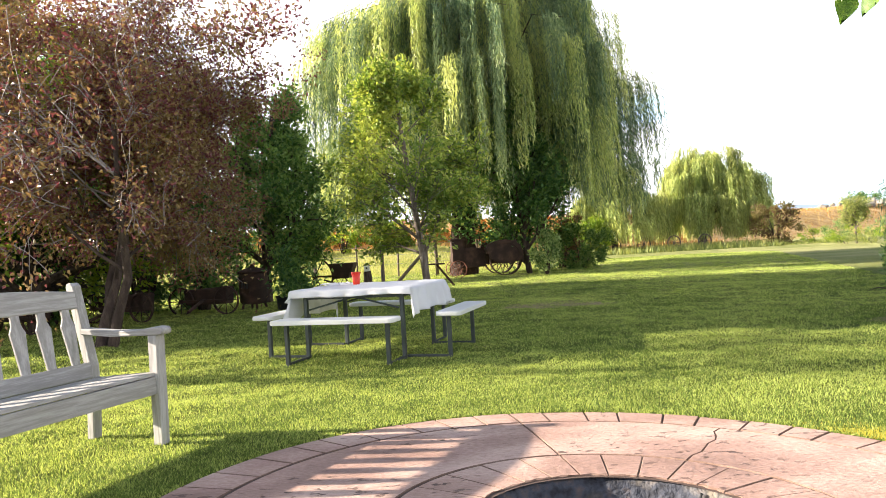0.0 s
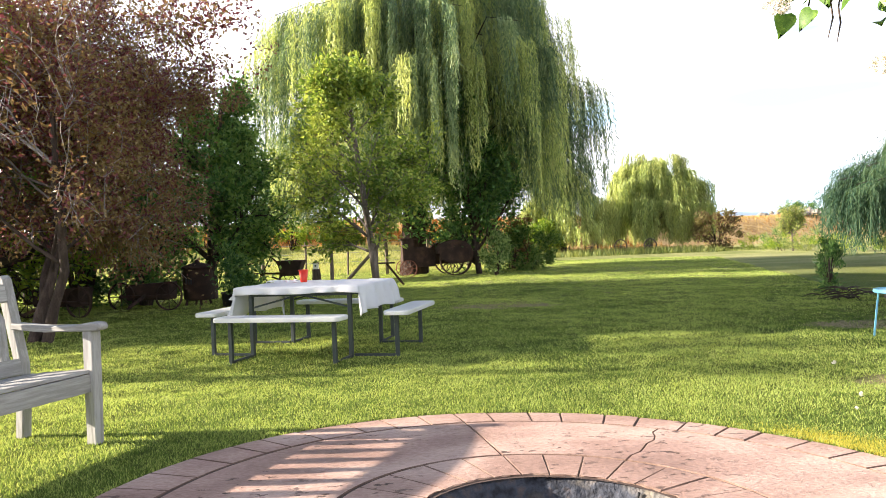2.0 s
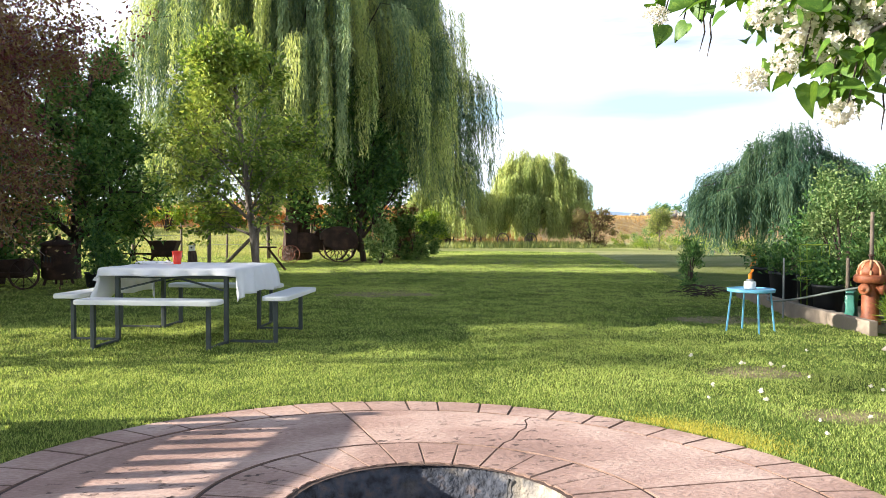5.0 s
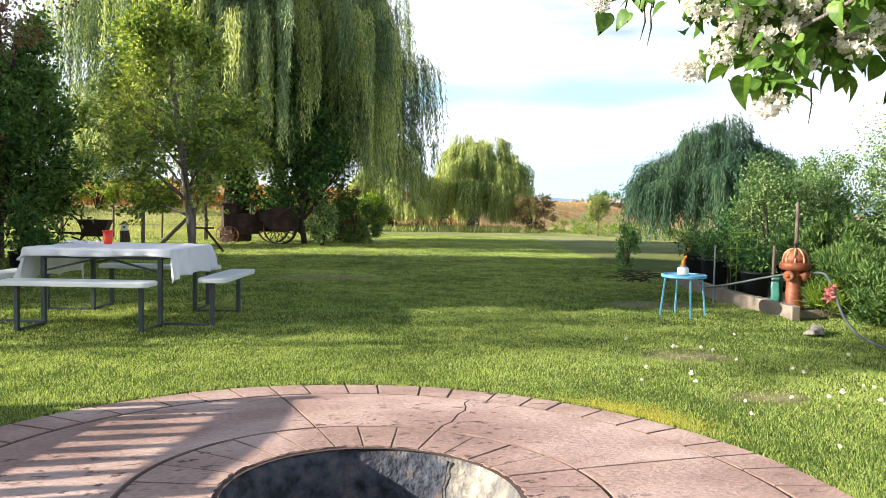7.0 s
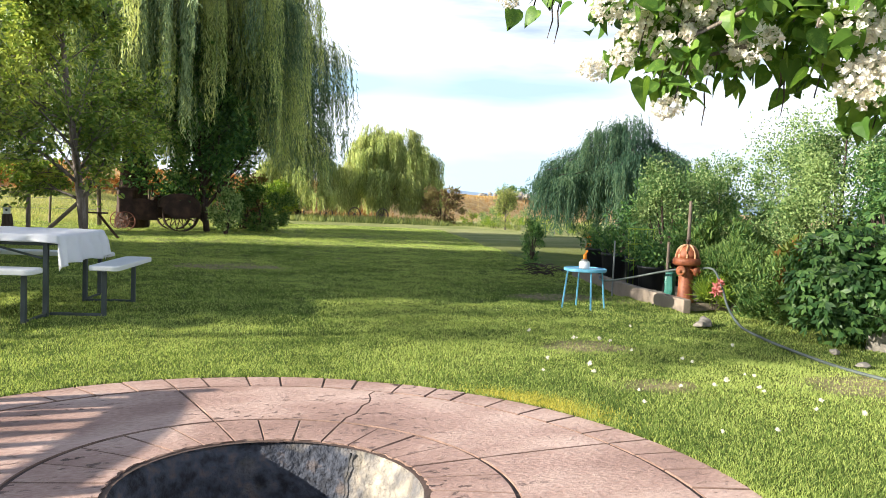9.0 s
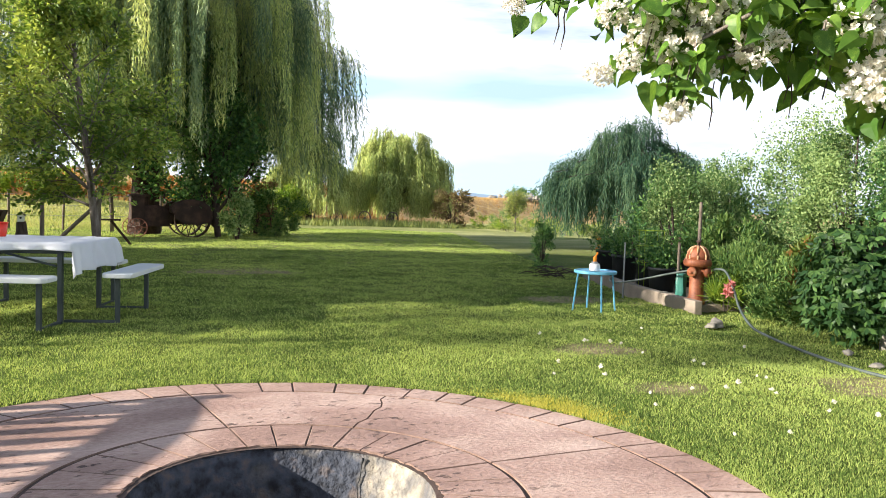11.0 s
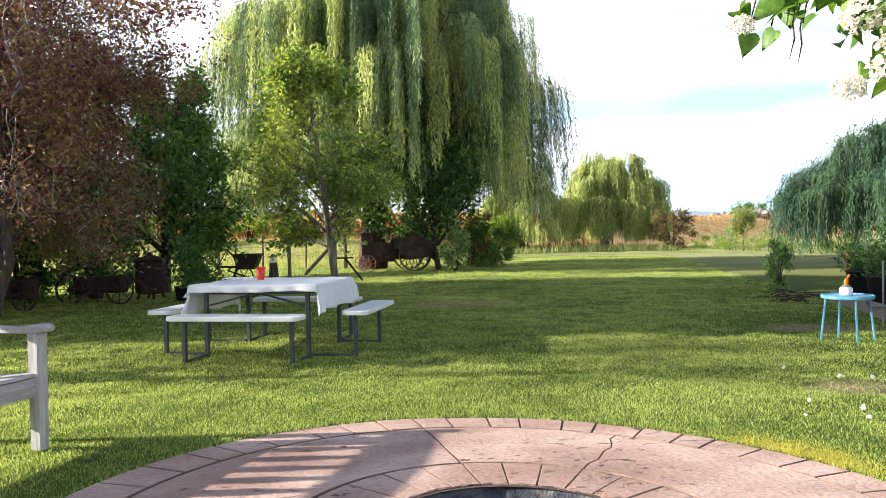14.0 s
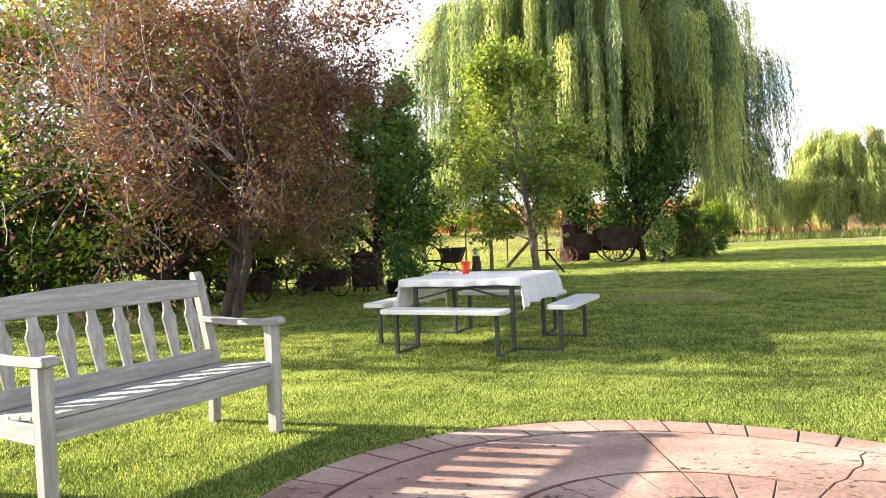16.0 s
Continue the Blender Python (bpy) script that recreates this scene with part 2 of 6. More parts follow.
M_SOIL = material("dry_soil", [(0.16, 0.12, 0.085), (0.26, 0.205, 0.15), (0.36, 0.30, 0.23)], 4, 50, 0.95, bump=0.9, reach=0.03)
M_KERB = material("cast_kerb", [(0.22, 0.175, 0.135), (0.33, 0.27, 0.21)], 5, 60, 0.9, bump=0.5, reach=0.008)
M_SACK = material("green_sack", [(0.03, 0.13, 0.10), (0.06, 0.22, 0.17)], 5, 60, 0.35, bump=0.3)
M_STONE = material("field_stone", [(0.14, 0.125, 0.10), (0.23, 0.21, 0.175), (0.33, 0.30, 0.25)], 5, 40, 0.9, bump=0.7, reach=0.02)
M_WOODPOST = material("old_post", [(0.10, 0.075, 0.055), (0.22, 0.18, 0.14)], 4, 40, 0.95, bump=0.7, stretch=(4, 4, 0.7))
M_GALV = material("galvanised_wire", [(0.22, 0.23, 0.23), (0.34, 0.35, 0.35)], 6, 60, 0.5, 0.5, bump=0.05)
# the distance haze is put into this flat blue
M_HILL = material("haze_tinted_hill", [(0.16, 0.23, 0.33), (0.20, 0.28, 0.38)], 0.01, 0.05, 1.0, bump=0)
M_WHITE = material("white_paint", [(0.70, 0.70, 0.68), (0.80, 0.80, 0.78)], 5, 60, 0.6, bump=0.1)
M_ORANGE = material("orange_petal", [(0.60, 0.16, 0.02), (0.75, 0.30, 0.03)], 5, 40, 0.6, leaf=0.3, vary=0.3, bump=0)
M_PINK = material("pink_petal", [(0.42, 0.09, 0.10), (0.62, 0.26, 0.24)], 5, 40, 0.6, leaf=0.3, vary=0.3, bump=0)


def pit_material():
    """Cream concrete with cracks and specks, blue-black soot; the shaded -x side is coloured darker too."""
    m = bpy.data.materials.new("soot_and_shade_concrete")
    m.use_nodes = True
    t = m.node_tree
    b = t.nodes["Principled BSDF"]
    b.inputs["Roughness"].default_value = 0.92
    link = t.links.new
    co, sep = t.nodes.new("ShaderNodeTexCoord"), t.nodes.new("ShaderNodeSeparateXYZ")
    link(co.outputs["Object"], sep.inputs[0])

    def tex(kind, scale, detail=5.0):
        n = t.nodes.new(kind)
        n.inputs["Scale"].default_value, n.inputs["Detail"].default_value = scale, detail
        link(co.outputs["Object"], n.inputs["Vector"])
        return n.outputs["Fac"]

    def ramp_(fac, *stops):
        r = t.nodes.new("ShaderNodeValToRGB")
        while len(r.color_ramp.elements) < len(stops):
            r.color_ramp.elements.new(0.5)
        for el, (p, c) in zip(r.color_ramp.elements, stops):
            el.position, el.color = p, (*c, 1)
        link(fac, r.inputs[0])
        return r.outputs[0]

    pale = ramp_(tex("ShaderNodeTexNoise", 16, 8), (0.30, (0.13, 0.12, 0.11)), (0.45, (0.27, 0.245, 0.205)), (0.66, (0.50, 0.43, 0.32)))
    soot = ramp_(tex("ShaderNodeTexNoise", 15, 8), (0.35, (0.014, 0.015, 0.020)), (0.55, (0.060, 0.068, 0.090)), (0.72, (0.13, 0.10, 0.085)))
    # noise plus x: soot stains, and the shaded -x wall painted dark
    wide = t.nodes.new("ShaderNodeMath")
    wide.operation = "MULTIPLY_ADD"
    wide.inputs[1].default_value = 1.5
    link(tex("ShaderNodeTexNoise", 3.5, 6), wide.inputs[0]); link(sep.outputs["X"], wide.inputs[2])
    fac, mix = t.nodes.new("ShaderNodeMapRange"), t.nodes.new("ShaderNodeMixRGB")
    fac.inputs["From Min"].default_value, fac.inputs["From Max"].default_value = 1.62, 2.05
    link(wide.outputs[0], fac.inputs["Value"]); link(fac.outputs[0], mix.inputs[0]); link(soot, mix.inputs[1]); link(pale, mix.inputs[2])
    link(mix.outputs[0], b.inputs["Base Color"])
    bp = t.nodes.new("ShaderNodeBump")
    bp.inputs["Strength"].default_value, bp.inputs["Distance"].default_value = 1.0, 0.02
    link(tex("ShaderNodeTexNoise", 40, 6), bp.inputs["Height"]); link(bp.outputs[0], b.inputs["Normal"])
    return m


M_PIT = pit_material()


def ground_material():
    """Mown lawn near, rough pasture beyond it, dry grass on the bank: borders by place, ragged by noise."""
    m = bpy.data.materials.new("ground")
    m.use_nodes = True
    t = m.node_tree
    b = t.nodes["Principled BSDF"]
    b.inputs["Roughness"].default_value = 0.95
    b.inputs["Specular IOR Level"].default_value = 0.15
    link = t.links.new

    def noise_(scale, detail=5.0, stretch=(1, 1, 1), rough=0.55):
        mp, n = t.nodes.new("ShaderNodeMapping"), t.nodes.new("ShaderNodeTexNoise")
        mp.inputs["Scale"].default_value = stretch
        n.inputs["Scale"].default_value, n.inputs["Detail"].default_value, n.inputs["Roughness"].default_value = scale, detail, rough
        link(co.outputs["Object"], mp.inputs["Vector"]); link(mp.outputs[0], n.inputs["Vector"])
        return n.outputs["Fac"]

    def ramp_(fac, *stops):
        r = t.nodes.new("ShaderNodeValToRGB")
        while len(r.color_ramp.elements) < len(stops):
            r.color_ramp.elements.new(0.5)
        for el, (p, c) in zip(r.color_ramp.elements, stops):
            el.position, el.color = p, (*c, 1)
        link(fac, r.inputs[0])
        return r.outputs[0]

    def mix_(fac, c1, c2):
        n = t.nodes.new("ShaderNodeMixRGB")
        link(fac, n.inputs[0]); link(c1, n.inputs[1]); link(c2, n.inputs[2])
        return n.outputs[0]

    def range_(v, lo, hi):
        n = t.nodes.new("ShaderNodeMapRange")
        n.inputs["From Min"].default_value, n.inputs["From Max"].default_value = lo, hi
        link(v, n.inputs["Value"])
        return n.outputs[0]

    def math_(op, u, v):
        n = t.nodes.new("ShaderNodeMath")
        n.operation = op
        for i, s in enumerate((u, v)):
            if isinstance(s, (int, float)):
                n.inputs[i].default_value = s
            else:
                link(s, n.inputs[i])
        return n.outputs[0]

    co, sep = t.nodes.new("ShaderNodeTexCoord"), t.nodes.new("ShaderNodeSeparateXYZ")
    link(co.outputs["Object"], sep.inputs[0])
    x, y = sep.outputs["X"], sep.outputs["Y"]
    lawn = mix_(range_(noise_(0.55), 0.42, 0.62),
                ramp_(noise_(26, 4, (1, 1, 1), 0.7), (0.3, (0.045, 0.07, 0.014)), (0.7, (0.15, 0.20, 0.040))),
                ramp_(noise_(22, 4, (1, 1, 1), 0.7), (0.3, (0.075, 0.095, 0.02)), (0.7, (0.21, 0.24, 0.055))))
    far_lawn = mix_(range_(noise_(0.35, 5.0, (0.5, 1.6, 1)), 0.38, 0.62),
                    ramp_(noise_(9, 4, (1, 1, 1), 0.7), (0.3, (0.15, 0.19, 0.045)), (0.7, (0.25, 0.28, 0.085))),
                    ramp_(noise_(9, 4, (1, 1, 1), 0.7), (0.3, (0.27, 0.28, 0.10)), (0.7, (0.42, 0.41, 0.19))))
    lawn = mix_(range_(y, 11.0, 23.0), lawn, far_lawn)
    dry = ramp_(noise_(18, 5), (0.3, (0.22, 0.18, 0.085)), (0.7, (0.42, 0.35, 0.20)))
    lawn = mix_(range_(noise_(0.9, 6.0, (0.7, 1.3, 1)), 0.655, 0.72), lawn, dry)
    for px, py, pr in ((3.36, 4.31, 0.32), (3.10, 3.22, 0.22), (4.37, 2.87, 0.34), (1.57, 10.46, 0.7), (4.9, 7.0, 0.45), (5.35, 6.6, 0.35)):   # worn spots
        d2 = math_("SQRT", math_("ADD", math_("POWER", math_("MULTIPLY", math_("SUBTRACT", x, px), 0.7), 2.0), math_("POWER", math_("SUBTRACT", y, py), 2.0)), 0.0)
        lawn = mix_(range_(math_("SUBTRACT", d2, math_("MULTIPLY", noise_(4.0, 5), 0.5)), pr - 0.22, pr - 0.42), lawn, dry)
    pasture = ramp_(noise_(1.4, 6, (1, 2.2, 1), 0.65), (0.32, (0.24, 0.27, 0.09)), (0.52, (0.36, 0.37, 0.14)), (0.72, (0.48, 0.43, 0.21)))
    golden = ramp_(noise_(0.9, 7, (1, 1.6, 1), 0.7), (0.3, (0.27, 0.16, 0.075)), (0.5, (0.48, 0.33, 0.15)), (0.72, (0.62, 0.49, 0.28)))
    rag = math_("MULTIPLY", noise_(0.8, 4), 2.4)
    # the mown lawn ends along a slanting line and along the right-hand strip
    bend = math_("MINIMUM", math_("MAXIMUM", math_("MULTIPLY", math_("SUBTRACT", x, 2.0), 2.2), 0.0), 11.0)
    m1 = range_(math_("ADD", math_("SUBTRACT", y, bend), rag), 24.6, 25.2)
    m2 = range_(math_("ADD", x, rag), 17.6, 18.1)
    c = mix_(math_("MAXIMUM", m1, m2), lawn, pasture)
    c = mix_(range_(math_("ADD", math_("SUBTRACT", y, math_("MULTIPLY", math_("MAXIMUM", math_("SUBTRACT", x, 10.0), 0.0), 0.6)), rag), 38.0, 40.0), c, golden)
    link(c, b.inputs["Base Color"])
    bp = t.nodes.new("ShaderNodeBump")
    bp.inputs["Strength"].default_value, bp.inputs["Distance"].default_value = 0.9, 0.05
    link(noise_(30, 5, (1, 1, 1), 0.7), bp.inputs["Height"]); link(bp.outputs[0], b.inputs["Normal"])
    return m


# ---- building blocks ----
def mesh_from(name, verts, faces, mat, parent=None, label="", smooth=False):
    """One mesh object from arrays; faces all of one size."""
    verts, faces = np.asarray(verts, np.float32).reshape(-1, 3), np.asarray(faces, np.int32)
    me = bpy.data.meshes.new(name)
    n, k = faces.shape
    me.vertices.add(len(verts)); me.vertices.foreach_set("co", verts.ravel())
    me.loops.add(n * k); me.loops.foreach_set("vertex_index", faces.ravel())
    me.polygons.add(n)
    me.polygons.foreach_set("loop_start", np.arange(0, n * k, k, dtype=np.int32))
    me.polygons.foreach_set("use_smooth", np.full(n, smooth))
    me.update(calc_edges=True)
    me.validate()
    me.materials.append(mat)
    ob = new(name, me)
    ob.parent = parent
    if label:
        ob["label"] = label
    return ob


def part(name, bm, mat, parent=None, label="", smooth=False):
    me = bpy.data.meshes.new(name)
    bmesh.ops.recalc_face_normals(bm, faces=bm.faces)
    for f in bm.faces:
        f.smooth = smooth
    bm.to_mesh(me)
    bm.free()
    me.materials.append(mat)
    ob = new(name, me)
    ob.parent = parent
    if label:
        ob["label"] = label
    return ob


def thing(name, m, label, category, group=""):
    ob = new(name)
    ob.empty_display_size = 0.1
    ob.matrix_world = m
    return tagged(ob, label, category, group)


def box(bm, sx, sy, sz, m=None, bevel=0.004):
    r = bmesh.ops.create_cube(bm, size=1, matrix=(m or Matrix()) @ Matrix.Diagonal((sx, sy, sz, 1)))
    if bevel:
        es = list({e_ for v in r["verts"] for e_ in v.link_edges})
        bmesh.ops.bevel(bm, geom=es, offset=bevel, segments=2, affect="EDGES", profile=0.6)


def slab(name, size, m, mat, parent, label="", bevel=0.004):
    bm = bmesh.new()
    box(bm, *size, m, bevel)
    return part(name, bm, mat, parent, label)


def outline(bm, pts, depth, m=None, bevel=0.003):
    """A board cut to an outline in x, z and given its depth along y."""
    m = m or Matrix()
    vs = [bm.verts.new(m @ Vector((x, -depth / 2, z))) for x, z in pts]
    f = bm.faces.new(vs)
    r = bmesh.ops.extrude_face_region(bm, geom=[f])
    bmesh.ops.translate(bm, vec=m.to_3x3() @ Vector((0, depth, 0)), verts=[v for v in r["geom"] if isinstance(v, bmesh.types.BMVert)])
    if bevel:
        bmesh.ops.bevel(bm, geom=[e_ for e_ in bm.edges if abs(e_.calc_face_angle(0)) > 0.6], offset=bevel, segments=1, affect="EDGES")


def tube_arrays(lines, sides=6):
    """Tapered tubes along polylines: a list of (points, radii)."""
    V, F, base = [], [], 0
    ang = np.linspace(0, 2 * np.pi, sides, endpoint=False)
    for pts, rad in lines:
        pts, rad = np.asarray(pts, float), np.asarray(rad, float)
        tan = np.gradient(pts, axis=0)
        tan /= np.linalg.norm(tan, axis=1, keepdims=True) + 1e-9
        ref = np.where(np.abs(tan[:, 2:3]) > 0.9, [[1.0, 0, 0]], [[0, 0, 1.0]])
        u = np.cross(tan, ref)
        u /= np.linalg.norm(u, axis=1, keepdims=True) + 1e-9
        v = np.cross(tan, u)
        ring = pts[:, None] + rad[:, None, None] * (np.cos(ang)[None, :, None] * u[:, None] + np.sin(ang)[None, :, None] * v[:, None])
        n = len(pts)
        V.append(ring.reshape(-1, 3))
        i, j = np.meshgrid(np.arange(n - 1), np.arange(sides), indexing="ij")
        q = np.stack([i * sides + j, i * sides + (j + 1) % sides, (i + 1) * sides + (j + 1) % sides, (i + 1) * sides + j], -1).reshape(-1, 4)
        F.append(q + base)
        base += n * sides
    return np.concatenate(V), np.concatenate(F)


def tubes(name, lines, mat, parent=None, label="", sides=6):
    return mesh_from(name, *tube_arrays(lines, sides), mat, parent, label, smooth=True)


def spun(bm, profile, m=None, steps=24):
    """A solid turned round z from (radius, height) pairs."""
    m = m or Matrix()
    rings = []
    for r, z in profile:
        rings.append([bm.verts.new(m @ Vector((r * math.cos(k * math.tau / steps), r * math.sin(k * math.tau / steps), z))) for k in range(steps)])
    for r0, r1 in zip(rings, rings[1:]):
        for k in range(steps):
            bm.faces.new((r0[k], r0[(k + 1) % steps], r1[(k + 1) % steps], r1[k]))
    bm.faces.new(rings[0][::-1]); bm.faces.new(rings[-1])


def turned(name, profile, mat, parent, label="", m=None, steps=24):
    bm = bmesh.new()
    spun(bm, profile, m, steps)
    ob = part(name, bm, mat, parent, label, smooth=True)
    return ob


def unit(v):
    return v / (np.linalg.norm(v, axis=-1, keepdims=True) + 1e-9)


def leaf_arrays(base, way, length, width, rng, fold=0.25):
    """Leaves as folded kites: base points, directions, lengths and widths."""
    n = len(base)
    side = unit(np.cross(way, rng.normal(size=(n, 3))))
    up = np.cross(side, way)
    length, width = np.broadcast_to(length, n)[:, None], np.broadcast_to(width, n)[:, None]
    mid = base + way * length * 0.45
    v = np.stack([base, mid + side * width / 2 + up * width * fold, base + way * length - up * width * fold, mid - side * width / 2 + up * width * fold], 1)
    f = np.arange(n * 4).reshape(n, 4)
    return v.reshape(-1, 3), f


def leaves(name, base, way, length, width, mat, rng, parent=None, label="", fold=0.25):
    return mesh_from(name, *leaf_arrays(base, way, length, width, rng, fold), mat, parent, label)


def grow(rng, p, d, length, r, level, spec, lines, tips):
    """A branch and what springs from it. spec: per level (children, share of length, spread in degrees, rise)."""
    n = 5 if level else 6
    pts, rad, q = [p], [r], np.array(p, float)
    d = np.array(d, float)
    for k in range(n):
        d = unit(d + rng.normal(size=3) * (spec["wobble"] if level else spec.get("straight", spec["wobble"])) + np.array([0, 0, spec["rise"][level]]))
        q = q + d * length / n
        pts.append(q.copy())
        rad.append(max(spec["thin"], r * (1 - 0.62 * (k + 1) / n)))
    lines.append((pts, rad))
    if level + 1 >= len(spec["kids"]) + 1 or level >= len(spec["kids"]):
        tips.append(np.array(pts))
        return
    for k in range(spec["kids"][level]):
        s = rng.uniform(0, 1) ** (spec.get("low", 1.0) if level == 0 else 1.0)
        s = spec["from"][level][0] + (spec["from"][level][1] - spec["from"][level][0]) * s
        i = min(int(s * n), n - 1)
        at_ = np.array(pts[i]) + (np.array(pts[i + 1]) - pts[i]) * (s * n - i)
        base = unit(np.array(pts[i + 1]) - pts[i])
        sideways = unit(np.cross(base, rng.normal(size=3)))
        a_ = radians(spec["spread"][level] * rng.uniform(0.7, 1.25))
        grow(rng, at_, unit(base * math.cos(a_) + sideways * math.sin(a_)), length * spec["share"][level] * rng.uniform(0.7, 1.2) * (1 - spec.get("taper", 0.0) * s if level == 0 else 1), max(spec["thin"], rad[i] * spec.get("slim", 0.6)), level + 1, spec, lines, tips)


def leaf_points(tips, per, spread, rng, droop=0.0):
    t = np.array(tips)                                   # twigs x points x 3
    n, k, _ = t.shape
    tw, s = rng.integers(0, n, n * per), rng.uniform(0.15, k - 1.001, n * per)
    i = s.astype(int)
    base = t[tw, i] + (t[tw, i + 1] - t[tw, i]) * (s - i)[:, None]
    base = base + rng.normal(size=base.shape) * spread
    way = unit(unit(t[tw, i + 1] - t[tw, i]) + rng.normal(size=base.shape) * 0.9 + np.array([0, 0, -droop]))
    return base, way


def opening(p, o):
    """Where a crown stays thin: before y = o[0] above the height o[1], and beyond the side reach o[2], which is wider near the top."""
    wide = o[2] + 1.4 * np.clip((p[:, 2] - 2.7) / 0.8, 0, 1)
    return ((p[:, 1] < o[0]) & (p[:, 2] > o[1])) | (p[:, 0] > wide) | (p[:, 0] < -2.7)


def tree(name, at_, spec, mat_leaf, mat_bark, label, seed, per, leaf_size, spread=0.05, droop=0.2, category="tree", twig_mat=None):
    rng = np.random.default_rng(seed)
    ob = thing(name, pose(*at_), label, category)
    lines, tips = [], []
    for k in range(spec.get("stems", 1)):
        lean = spec.get("lean", (0, 0))
        d = unit(np.array([lean[0] + rng.normal() * spec.get("splay", 0.05), lean[1] + rng.normal() * spec.get("splay", 0.05), 1.0]))
        grow(rng, np.array([rng.normal() * 0.05 * (k > 0), rng.normal() * 0.05 * (k > 0), -0.05]), d, spec["height"] * rng.uniform(0.9, 1.05) if k else spec["height"], spec["radius"], 0, spec, lines, tips)
    if "open" in spec:
        front = (spec["open"][0], spec["open"][1], 99.0)
        lines = [l for l in lines if l[1][0] > 0.05 or (l[1][0] < 0.008 and opening(np.array(l[0]), front).any() and np.array(l[0])[:, 0].max() < spec["open"][2]) or not opening(np.array(l[0]), spec["open"]).any()]
    fat = [l for l in lines if l[1][0] > 0.02]
    fine_ = [l for l in lines if l[1][0] <= 0.02]
    tubes("trunk", fat, mat_bark, ob, sides=8)
    if fine_:
        tagged(tubes("twig_mass", fine_, twig_mat or mat_bark, ob, sides=3), kind="stuff")
    base, way = leaf_points(tips, per, spread, rng, droop)
    if "bare" in spec:                                   # few leaves below this height
        ok = (base[:, 2] > spec["bare"]) | (rng.uniform(size=len(base)) < 0.35)
        base, way = base[ok], way[ok]
    if "open" in spec:
        ok = ~opening(base, spec["open"]) | ((rng.uniform(size=len(base)) < 0.20) & (base[:, 0] < spec["open"][2] + 0.2))
        base, way = base[ok], way[ok]
    n = len(base)
    leaves("crown", base, way, leaf_size * rng.uniform(0.6, 1.25, n), leaf_size * 0.55 * rng.uniform(0.7, 1.2, n), mat_leaf, rng, ob)
    return ob


def bush(name, at_, size, count, leaf_size, mat, label, seed, clumps=40, category="shrub", slim=0.55, stems=14, up=0.5):
    """A shrub: stems, and leaves in many clumps inside a lumpy outline."""
    rng = np.random.default_rng(seed)
    ob = thing(name, pose(*at_), label, category)
    sx, sy, sz = size
    c = unit(rng.normal(size=(clumps, 3))) * rng.uniform(0.35, 1.0, (clumps, 1)) ** 0.6
    c = c * [sx, sy, sz / 2] + [0, 0, sz / 2]
    c[:, 2] = np.clip(c[:, 2], sz * 0.06, None)
    lines = []
    for k in range(min(stems, clumps)):
        tip = c[k]
        mid = np.array([tip[0] * 0.35, tip[1] * 0.35, tip[2] * 0.55])
        lines.append(([np.array([tip[0] * 0.12, tip[1] * 0.12, -0.03]), mid, tip], [0.012 * sz, 0.009 * sz, 0.003]))
    tagged(tubes("stem_mass", lines, M_DARKBARK, ob, sides=5), kind="stuff")
    k = rng.integers(0, clumps, count)
    rad = rng.uniform(0.12, 0.30, clumps)[k][:, None] * max(sx, sz * 0.6)
    base = c[k] + unit(rng.normal(size=(count, 3))) * rng.uniform(0, 1, (count, 1)) ** 0.6 * rad * 0.95
    base[:, 2] = np.abs(base[:, 2])
    way = unit(unit(base - [0, 0, sz * 0.3]) * 0.6 + rng.normal(size=(count, 3)) * 0.7 + [0, 0, up - 0.3])
    leaves("foliage", base, way, leaf_size * rng.uniform(0.6, 1.3, count), leaf_size * slim * rng.uniform(0.7, 1.2, count), mat, rng, ob)
    return ob


def blade_arrays(base, way, length, width, rng):
    """Narrow leaves as single pointed triangles."""
    n = len(base)
    side = unit(np.cross(way, rng.normal(size=(n, 3)))) * np.broadcast_to(width, n)[:, None] / 2
    v = np.stack([base - side, base + side, base + way * np.broadcast_to(length, n)[:, None]], 1)
    return v.reshape(-1, 3), np.arange(n * 3).reshape(n, 3)


